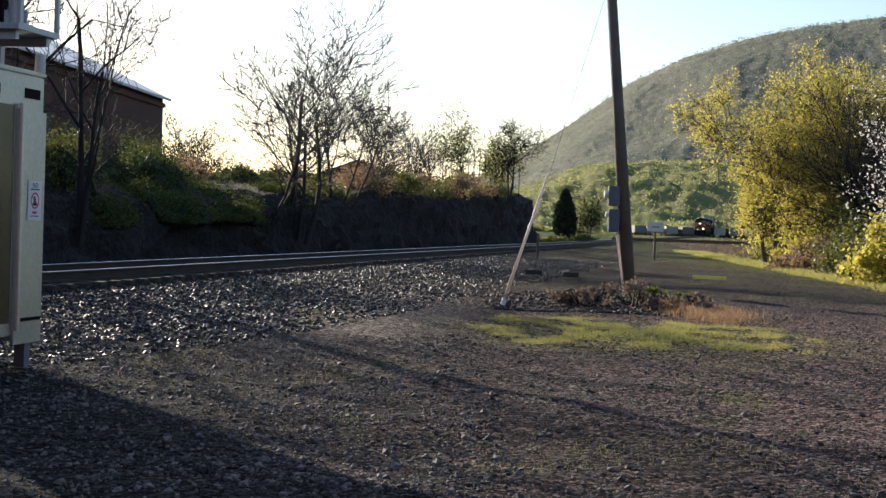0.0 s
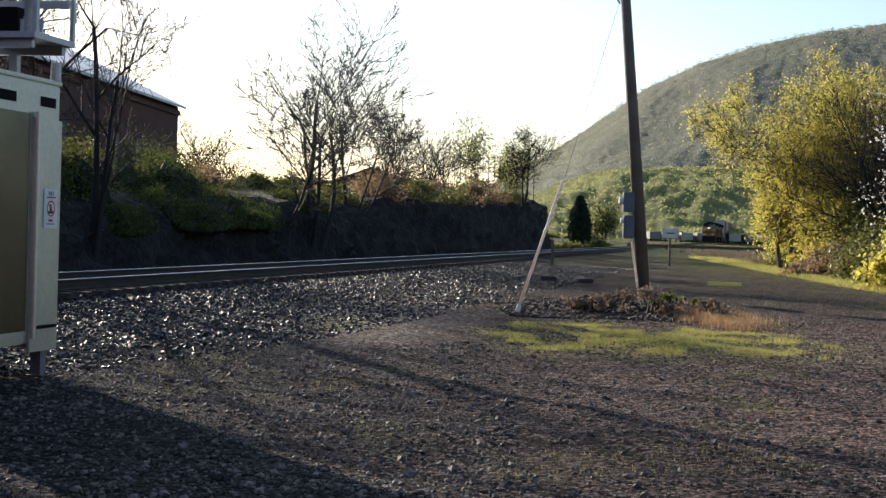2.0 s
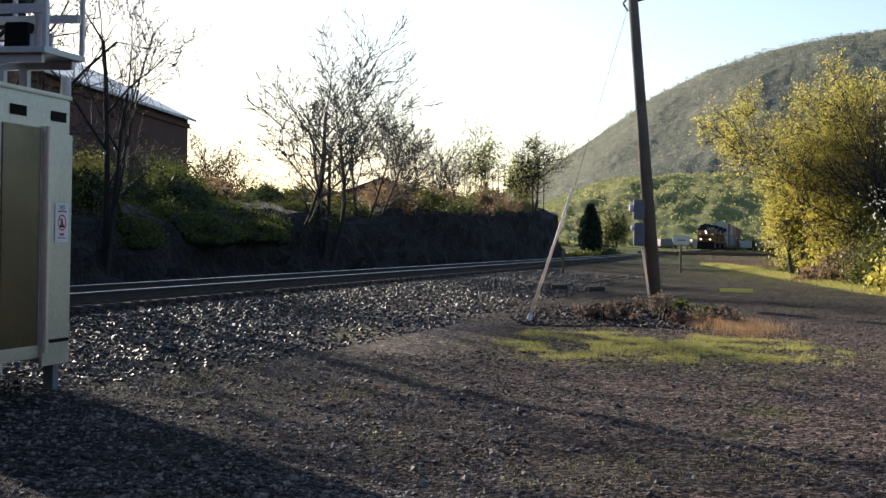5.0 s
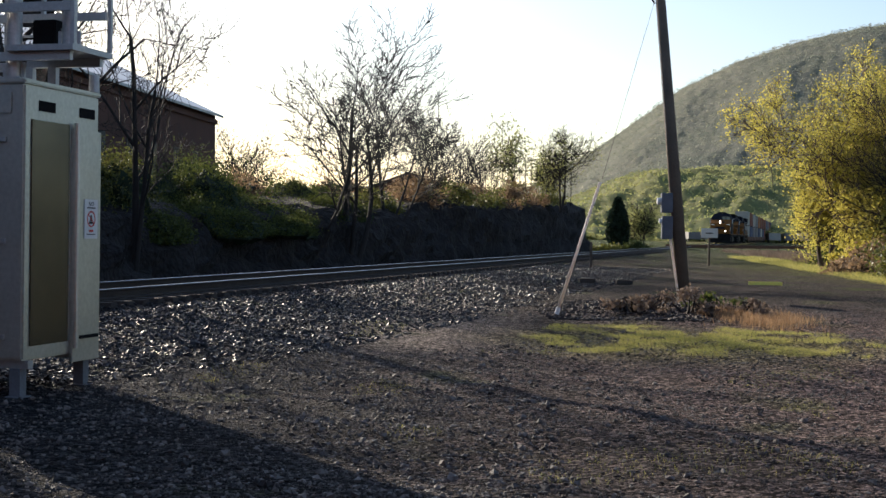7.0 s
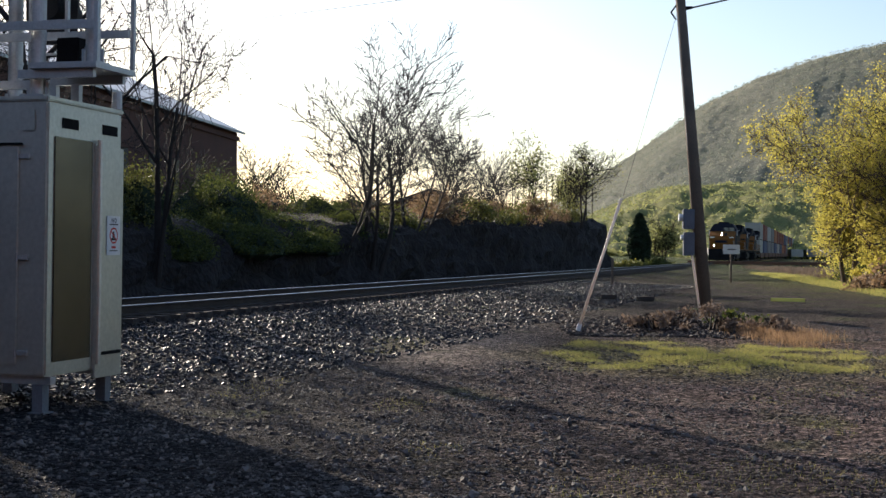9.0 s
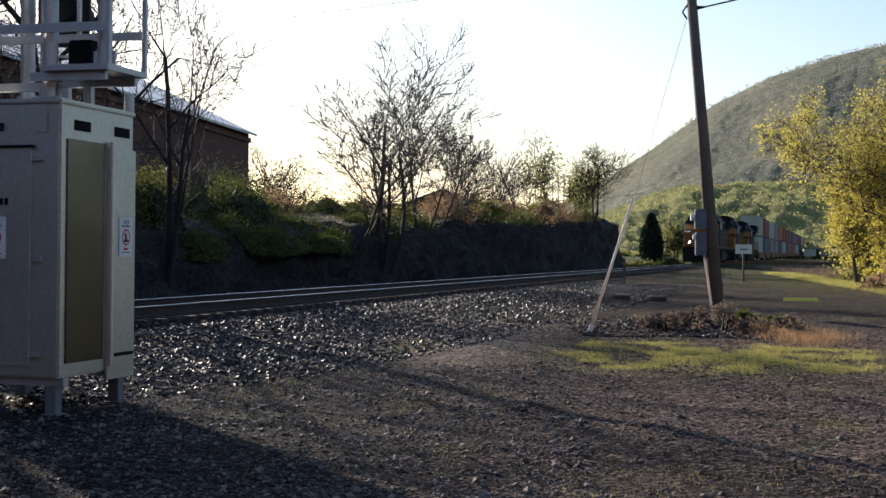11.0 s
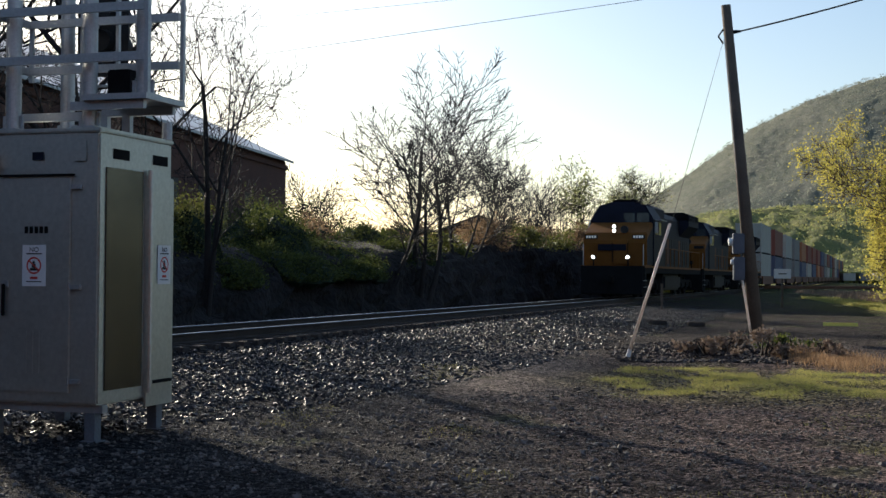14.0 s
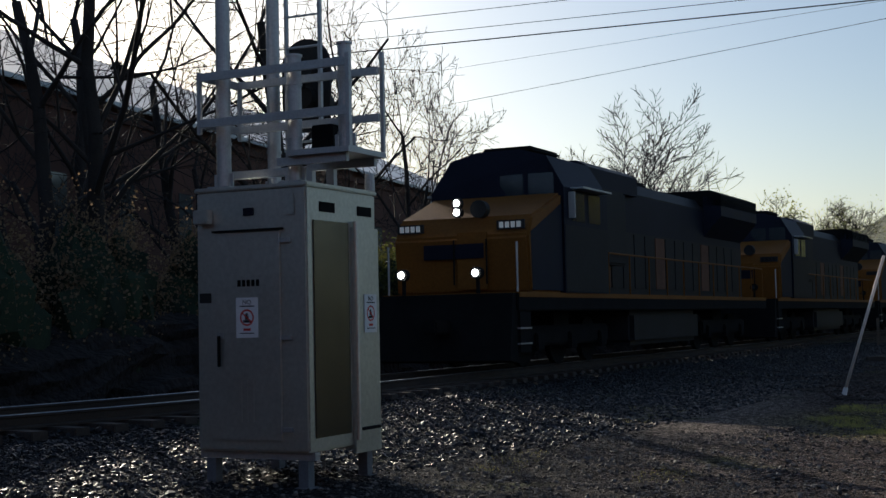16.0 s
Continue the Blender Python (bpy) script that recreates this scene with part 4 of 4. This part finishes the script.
for i, (x, y, h, ln, deep) in enumerate(((-14.6, 25.0, 12.5, -0.05, 3), (-13.6, 25.6, 13.0, 0.03, 3), (-11.0, 30.0, 13.5, 0.0, 3), (-16.5, 29.0, 12.0, 0.0, 3), (-16.8, 36.5, 14.5, 0.0, 4), (-14.2, 40.5, 13.0, 0.05, 4))):
    tree("bare_tree", x, y, 0.6, h, "tall bare dark tree hung with vines beside the track", 141 + i, 0.24, deep, 50, stems=2 if i != 2 else 1, thin=0.008, lean=(ln, 0), bare=0.35, rise=0.04, shoots=5, wobble=0.12 if i != 2 else 0.04, splay=0.2)
for i, (x, y, h, lean, st, pt, lab) in enumerate(((18.5, 66, 10.9, -0.12, 5, 14, "broad fan-shaped tree in bright yellow-green spring leaf"), (16.4, 68, 5.6, -0.1, 2, 12, "small leaning tree in bright yellow-green leaf"), (22.8, 62, 11.4, 0.05, 3, 4, "tall tree with thin yellow-green leaf and bare limbs"), (22.0, 72, 11.2, 0.0, 3, 9, "spreading tree in yellow-green spring leaf"), (18.0, 62, 5.0, 0.0, 2, 10, "young tree in bright yellow-green spring leaf"))):
    tree("spring_tree", x, y, 0, h, lab, 51 + i, 0.2, 4, 46, stems=st, bark=M["greybark"], leaf=M["spring"], leafsize=0.09, per_tip=pt, scatter=0.24, lean=(lean, 0), thin=0.02, rise=0.04, bare=0.32, splay=0.4 if i == 0 else 0.3, shoots=6)
tree("bare_tree", 20.3, 60, 0, 9.0, "grey leafless tree among the green ones", 57, 0.14, 3, 40, stems=4, thin=0.01, splay=0.3)
tree("blossom_tree", 16.6, 43.5, 0, 7.4, "small tree in white blossom", 54, 0.1, 3, 55, stems=3, leaf=M["blossom"], leafsize=0.08, per_tip=3, lean=(-0.1, 0), scatter=0.06, rise=0.0)

# ---- shrubs ----
for i, (x, y, s, lf) in enumerate(((13.9, 42, (1.3, 1.5, 2.2), "spring"), (14.6, 46, (1.2, 1.4, 1.7), "ivy"), (16.3, 52, (2.2, 2.2, 2.4), "yellowivy"), (17.2, 64, (2.0, 2.5, 1.6), "spring"), (18, 58, (2.6, 2, 2.8), "yellowivy"), (19, 48, (2.5, 2.5, 3.4), "ivy"), (18.8, 72, (2.6, 3, 2.4), "ivy"), (20.5, 80, (2.6, 3, 2.6), "spring"), (21, 54, (2.5, 2.5, 3.2), "spring"), (15.6, 57, (1.8, 2, 1.5), "brownleaf"), (23.0, 90, (3, 3, 3.0), "yellowivy"))):
    bush("shrub", x, y, 0, s, "leafy shrub at the edge of the lot", 60 + i, M[lf], 5000, 0.13)
for i, (x, y, s, z) in enumerate(((-9.6, 44.0, (1.5, 2.0, 1.9), 2.1), (-8.6, 47.0, (1.5, 2.2, 1.2), 1.9), (-7.5, 48.5, (1.1, 1.8, 0.9), 1.75), (-10.9, 48, (2.0, 2.4, 2.4), 2.1), (-6.9, 53, (1.1, 1.8, 1.2), 2.1), (-8.6, 56, (1.6, 2.4, 1.7), 2.4), (-8.0, 62, (1.6, 2.6, 1.5), 2.6), (-9.1, 41.0, (0.9, 1.6, 1.0), 1.8), (-8.3, 42, (1.2, 1.8, 0.8), 1.7), (-9.7, 38.6, (1.0, 1.8, 0.9), 1.5), (-10.0, 40.5, (1.2, 1.8, 1.0), 1.7), (-7.3, 46.0, (1.0, 1.8, 0.6), 1.75), (-7.9, 51.5, (1.4, 2.0, 1.0), 2.0), (-6.3, 56.5, (1.2, 2.2, 0.9), 2.2), (-10.2, 53, (1.8, 2.6, 1.4), 2.2), (-11.2, 60, (2.2, 3.0, 1.5), 2.4))):
    bush("ivy_mound", x, y, z - 0.4, s, "dense green creeper mound spilling over the bank", 70 + i, M["ivy"], 14000, 0.06, shell=0.7, light_block=True)
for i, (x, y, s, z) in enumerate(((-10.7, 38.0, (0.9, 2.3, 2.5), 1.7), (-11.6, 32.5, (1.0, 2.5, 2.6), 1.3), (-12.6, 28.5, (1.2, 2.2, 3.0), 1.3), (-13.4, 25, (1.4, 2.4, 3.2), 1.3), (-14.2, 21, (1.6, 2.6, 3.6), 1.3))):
    bush("creeper", x, y, z - 0.4, s, "yellow-green creeper hanging over the bank wall" if i == 0 else "brown vine thicket over the bank wall", 80 + i, M["yellowivy"] if i == 0 else M["brownleaf"], 9000, 0.07, shell=0.6, light_block=True)
for i in range(12):
    y = 46 + i * 4.2
    bush("brush", track_x(y) - 8.2 - (i % 3) * 1.3, y, bank_top(y) - 0.1, (1.9, 2.6, 0.8 + 0.3 * (i % 3)), "low brown and olive brush on the bank", 170 + i, M["brownleaf"] if i % 3 else M["yellowivy"], 3500, 0.1, shell=0.6, light_block=True)
for i in range(9):
    y = 62 + i * 4.4
    bush("scrub", track_x(y) - 7.6 + (i % 3) * 0.6, y, bank_top(y) - 0.2, (2.0, 2.4, 1.5 + 0.4 * (i % 2)), "brown leafless scrub along the top of the bank", 90 + i, M["brownleaf"] if i % 2 else M["yellowivy"], 2600, 0.12)
bush("scrub", 9.2, 112, 0.1, (1.5, 2, 0.8), "low green scrub beside the track", 111, M["yellowivy"], 2500, 0.15)
bush("scrub", 12.6, 126, 0.1, (2.0, 2, 1.1), "low green scrub beside the track", 112, M["ivy"], 2500, 0.15)
for i in range(5):
    bush("pole_weeds", 2.5 + i * 0.55, 25.0 + (i % 2) * 1.0, land(2.5 + i * 0.55, 25.4), (0.62, 0.8, 0.3 + 0.06 * (i % 3)), "tangled dead brambles at the pole's foot", 120 + i, M["ivy"] if i == 3 else M["deadwood"], 900, 0.06, "weeds")


def build_cedar():
    nr = np.random.default_rng(130)
    ob = thing("cedar", pose(11.5, 128, 0.2), "narrow dark evergreen cedar beside the track", "tree")
    part("trunk", rod((0, 0, 0), (0, 0, 3.8), 0.12, 0.02, 8), M["bark"], ob)
    n = 7000
    z = nr.random(n) ** 0.8 * 4.6
    r = (0.25 + 0.95 * np.sin(np.clip((z + 0.6) / 5.2, 0, 1) * np.pi) ** 0.8) * (1 - z / 5.2) ** 0.35 * nr.uniform(0.55, 1.0, n)
    t = nr.uniform(0, 6.28, n)
    P = np.stack((r * np.cos(t), r * np.sin(t), z + 0.1), 1)
    hang(new("crown", leaves("crown", P, 0.3, M["cedar"], 131)), ob)


build_cedar()


# ---- train ----
def wheelset(parent, y, r=0.51):
    for x in (-0.75, 0.75):
        part("wheel", rod((x - 0.06, y, r), (x + 0.06, y, r), r, n=20), M["darksteel"], parent)


def build_loco(m, label, lit=True):
    """A six-axle freight engine; its front coupler at the origin, its body behind along +y."""
    ob = thing("locomotive", m, label, "locomotive", "freight train")
    part("frame", box((-1.5, 0.9, 1.15), (1.5, 21.6, 1.5), 0.02), M["darksteel"], ob)
    part("sill_stripe", box((-1.515, 0.95, 1.42), (1.515, 21.55, 1.52)), M["gold"], ob)
    pilot = part("pilot", side_prism([(0.55, 0.2), (0.95, 0.15), (0.95, 1.5), (0.75, 1.5)], -1.45, 1.45), M["darksteel"], ob)
    part("coupler", box((-0.16, 0.0, 0.72), (0.16, 0.7, 1.0), 0.04), M["darksteel"], pilot)
    for x in (-1.2, 1.2):
        s = part("step_well", box((x - 0.3, 0.96, 0.35), (x + 0.3, 1.5, 1.14)), M["darksteel"], ob)
        for z in (0.5, 0.8):
            part("tread", box((x - 0.32, 0.93, z), (x + 0.32, 1.5, z + 0.03)), M["galv"], s)
    # nose: broad, sloping down at the front with bevelled cheeks
    nose = side_prism([(1.55, 1.52), (1.45, 2.9), (1.7, 3.32), (3.3, 3.62), (3.3, 1.52)], -1.5, 1.5)
    bmesh.ops.bevel(nose, geom=[e for e in nose.edges if all(v.co.y < 2 for v in e.verts) or True], offset=0.05, segments=2, affect="EDGES")
    for v in nose.verts:
        if v.co.y < 2.0:
            v.co.z -= 0.28 * max(0, abs(v.co.x) - 0.55) * (v.co.z > 2.5)
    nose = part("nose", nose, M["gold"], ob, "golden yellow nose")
    for sx in (-1, 1):
        part("cheek_panel", side_prism([(1.62, 1.56), (1.58, 2.72), (3.28, 3.4), (3.28, 1.56)], sx * 1.497, sx * 1.507), M["navy"], nose, "dark blue side of the nose")
    part("nose_door", box((-0.05, 1.425, 1.6), (0.6, 1.5, 2.75), 0.01), M["gold"], nose)
    for x in (-0.1, 0.62):
        part("grab_iron", rod((x, 1.38, 1.7), (x, 1.38, 2.6), 0.018, n=6), M["darksteel"], nose)
    # dark emblem drawn as one plain shape
    part("emblem", box((-0.8, 1.405, 2.22), (0.55, 1.424, 2.52), 0.009), M["navy"], nose)
    for z in (3.16, 3.35):
        h = part("headlight", rod((-0.02, 1.5, z), (-0.02, 1.39, z), 0.11, n=16), M["darksteel"], nose)
        part("lens", rod((-0.02, 1.388, z), (-0.02, 1.37, z), 0.062, n=16), M["lamp"] if lit else M["winglass"], h)
    h = part("round_port", rod((0.45, 1.6, 3.21), (0.45, 1.4, 3.21), 0.18, n=18), M["black"], nose)
    for x in (-1.12, 1.12):
        nb = part("number_board", box((x - 0.3, 1.46, 2.78), (x + 0.3, 1.5, 2.96)), M["black"], nose)
        for i in range(4):
            part("number_bar", box((x - 0.24 + i * 0.125, 1.45, 2.81), (x - 0.15 + i * 0.125, 1.459, 2.93)), M["numlamp"] if lit else M["locogrey"], nb)
    for x in (-0.84, 0.78):
        d = part("ditch_light", add_box(rod((x, 0.66, 1.9), (x, 0.5, 1.9), 0.12, n=16), (x - 0.03, 0.58, 1.502), (x + 0.03, 0.64, 1.8)), M["darksteel"], ob)
        part("lens", rod((x, 0.498, 1.9), (x, 0.478, 1.9), 0.065, n=16), M["lamp"] if lit else M["winglass"], d)
    # cab
    cab = prism([(-1.55, 1.52), (-1.55, 3.75), (-1.12, 4.45), (-0.5, 4.62), (0.5, 4.62), (1.12, 4.45), (1.55, 3.75), (1.55, 1.52)], 3.303, 6.0)
    for v in cab.verts:
        if v.co.y < 3.4 and v.co.z > 3.7:
            v.co.y += 0.18 * (v.co.z - 3.7)
    cab = part("cab", cab, M["navy"], ob, "dark blue cab")
    for x0, x1 in ((-1.3, -0.72), (-0.6, -0.06), (0.06, 0.6), (0.72, 1.3)):
        w = part("windscreen", box((x0, 3.27, 3.68), (x1, 3.32, 4.16), 0.01), M["winglass"], cab)
        w.matrix_basis = pose(0, 0, 0, -1.5, 0, 0)
    for s in (-1, 1):
        for y in (3.75, 4.75):
            part("side_window", box((s * 1.548, y, 3.05), (s * 1.565, y + 0.75, 3.68), 0.004), M["winglass"], cab)
        part("cab_panel", box((s * 1.551, 3.35, 1.55), (s * 1.558, 5.98, 2.95)), M["locogrey"], cab)
        part("awning", box((s * 1.5, 3.7, 3.72), (s * 1.85, 5.5, 3.76)), M["galv"], cab)
        part("mirror", box((s * 1.56, 3.55, 3.1), (s * 1.7, 3.6, 3.65)), M["galv"], cab)
    part("cab_roof_box", box((-0.6, 3.9, 4.6), (0.6, 5.6, 4.75), 0.05), M["darksteel"], cab)
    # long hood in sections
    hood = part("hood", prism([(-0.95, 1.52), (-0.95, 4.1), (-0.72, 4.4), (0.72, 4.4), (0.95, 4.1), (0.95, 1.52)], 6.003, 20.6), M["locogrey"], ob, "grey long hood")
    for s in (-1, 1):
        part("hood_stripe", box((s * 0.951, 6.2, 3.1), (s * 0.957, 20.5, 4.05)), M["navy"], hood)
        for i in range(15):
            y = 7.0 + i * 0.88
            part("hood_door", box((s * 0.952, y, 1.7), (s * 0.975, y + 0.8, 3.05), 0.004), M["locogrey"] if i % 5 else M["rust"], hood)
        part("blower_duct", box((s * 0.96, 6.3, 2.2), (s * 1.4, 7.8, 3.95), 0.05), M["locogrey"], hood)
        part("wing", prism([(s * 0.96, 3.3), (s * 1.5, 3.9), (s * 1.5, 4.45), (s * 0.96, 4.5)], 16.2, 20.6), M["navy"], hood)
    part("dynamic_box", prism([(-1.1, 4.0), (-1.1, 4.45), (-0.8, 4.62), (0.8, 4.62), (1.1, 4.45), (1.1, 4.0)], 6.1, 9.6), M["navy"], hood)
    part("radiator", prism([(-1.5, 4.2), (-1.5, 4.55), (-1.2, 4.68), (1.2, 4.68), (1.5, 4.55), (1.5, 4.2)], 16.2, 20.6), M["darksteel"], hood)
    part("exhaust", box((-0.4, 11.0, 4.38), (0.4, 12.6, 4.62), 0.05), M["darksteel"], hood)
    part("horn", box((-0.3, 10.0, 4.38), (0.3, 10.5, 4.6), 0.03), M["darksteel"], hood)
    part("fuel_tank", box((-1.35, 8.2, 0.3), (1.35, 14.0, 1.14), 0.12), M["locogrey"], ob)
    for y0 in (2.2, 15.2):
        t = part("truck", box((-1.12, y0, 0.42), (-0.98, y0 + 4.9, 0.85), 0.05), M["darksteel"], ob)
        part("side_frame", box((0.98, y0, 0.42), (1.12, y0 + 4.9, 0.85), 0.05), M["darksteel"], t)
        part("bolster", box((-0.9, y0 + 2.0, 0.6), (0.9, y0 + 2.9, 1.14)), M["darksteel"], t)
        for i in range(3):
            wheelset(t, y0 + 0.55 + i * 1.9)
            for s in (-1, 1):
                part("axle_box", box((s * 1.0, y0 + 0.35 + i * 1.9, 0.33), (s * 1.2, y0 + 0.75 + i * 1.9, 0.7), 0.03), M["darksteel"], t)
    for s in (-1, 1):
        r = part("handrail", rod((s * 1.48, 6.2, 2.45), (s * 1.48, 21.2, 2.45), 0.022, n=6), M["gold"], ob)
        for i in range(11):
            part("stanchion", rod((s * 1.48, 6.2 + i * 1.5, 1.52), (s * 1.48, 6.2 + i * 1.5, 2.45), 0.018, n=6), M["gold"], r)
        part("front_rail", rod((s * 1.42, 1.05, 1.3), (s * 1.42, 1.05, 2.5), 0.022, n=6), M["galv"], ob)
    return ob


def build_well(m):
    ob = thing("well_wagon", m, "dark steel well wagon under stacked containers", "wagon", "freight train")
    for s in (-1, 1):
        part("side_sill", box((s * 1.3, 2.2, 0.35), (s * 1.42, 15.4, 1.15), 0.02), M["rust"], ob)
    part("well_floor", box((-1.295, 2.4, 0.35), (1.295, 15.2, 0.45)), M["darksteel"], ob)
    for y in (0.2, 15.0):
        part("end_platform", box((-1.3, y, 0.95), (1.3, y + 2.4, 1.15), 0.03), M["rust"], ob)
    for y0 in (0.5, 15.4):
        t = part("truck", box((-1.1, y0, 0.35), (-0.98, y0 + 1.9, 0.75), 0.05), M["darksteel"], ob)
        part("side_frame", box((0.98, y0, 0.35), (1.1, y0 + 1.9, 0.75), 0.05), M["darksteel"], t)
        for y in (y0 + 0.1, y0 + 1.75):
            wheelset(t, y, 0.42)
    return ob


def build_container(m, material, length=12.2, colour="white"):
    """A corrugated box with corner posts and door bars; its foot at the origin."""
    ob = thing("container", m, "corrugated %s steel freight container" % colour, "container", "freight containers")
    pts = []
    n = int(length / 0.5)
    bm = bmesh.new()
    ring = []
    for s in (-1, 1):
        ys = [i * length / (n * 2) for i in range(n * 2 + 1)]
        row = []
        for i, y in enumerate(ys):
            x = s * (1.2 - 0.035 * ((i // 1) % 2))
            row.append((bm.verts.new((x, y, 0.12)), bm.verts.new((x, y, 2.75))))
        for a, b in zip(row, row[1:]):
            bm.faces.new((a[0], b[0], b[1], a[1]))
    part("side_wall", bm, material, ob)
    part("roof", box((-1.19, 0.05, 2.74), (1.19, length - 0.05, 2.84)), material, ob)
    part("floor", box((-1.19, 0.05, 0.03), (1.19, length - 0.05, 0.12)), M["darksteel"], ob)
    part("end_wall", box((-1.16, 0.02, 0.121), (1.16, 0.06, 2.739)), material, ob)
    part("end_wall", box((-1.16, length - 0.06, 0.121), (1.16, length - 0.02, 2.739)), material, ob)
    for s in (-1, 1):
        for y in (0, length - 0.15):
            part("corner_post", box((s * 1.08, y, 0), (s * 1.22, y + 0.15, 2.88)), material, ob)
    return ob


def at_track(behind, t, z):
    """Pose of a vehicle whose front is that far behind the train's front, at t seconds before the end of the run."""
    left = 16 - t
    y = 25.2 + 18.6 * left + 0.1 * left * left + behind * UY
    return pose(A_TRACK * y + B_TRACK, y, z, 0, 0, TRACK_YAW)


train = []
for i in range(3):
    behind = i * 22.4
    train.append((build_loco(at_track(behind, 0, RAIL_TOP), "golden-nosed grey and dark blue diesel freight engine, headlights lit" if i == 0 else "grey and dark blue diesel freight engine coupled behind the first", i == 0), behind, RAIL_TOP))
wagon = boxes = None
NAMES = ("white", "blue", "red", "grey", "orange", "green")
kinds = {}
ORDER = [(0, 0), (1, 2), (3, 0), (3, 3), (1, 4), (0, 2), (1, 2), (4, 2), (2, 1), (3, 3), (0, 2), (5, 1), (2, 2), (0, 0), (1, 3), (2, 4), (0, 1), (3, 2)]
for i, pair in enumerate(ORDER):
    behind = 67.6 + i * 17.9
    m = at_track(behind, 0, RAIL_TOP)
    if wagon is None:
        wagon = build_well(m)
        w = wagon
    else:
        w = copy_thing(wagon, m)
    train.append((w, behind, RAIL_TOP))
    for lev, c in enumerate(pair):
        z = RAIL_TOP + 0.452 + lev * 2.885
        m = at_track(behind + 2.7, 0, z)
        if c not in kinds:
            kinds[c] = build_container(m, CONTAINER[c], colour=NAMES[c])
            ob = kinds[c]
        else:
            ob = copy_thing(kinds[c], m)
        train.append((ob, behind + 2.7, z))


def motions():
    for ob, behind, z in train:
        walk(ob, [(t, at_track(behind, t, z)) for t in range(0, 17, 2)])


motions()
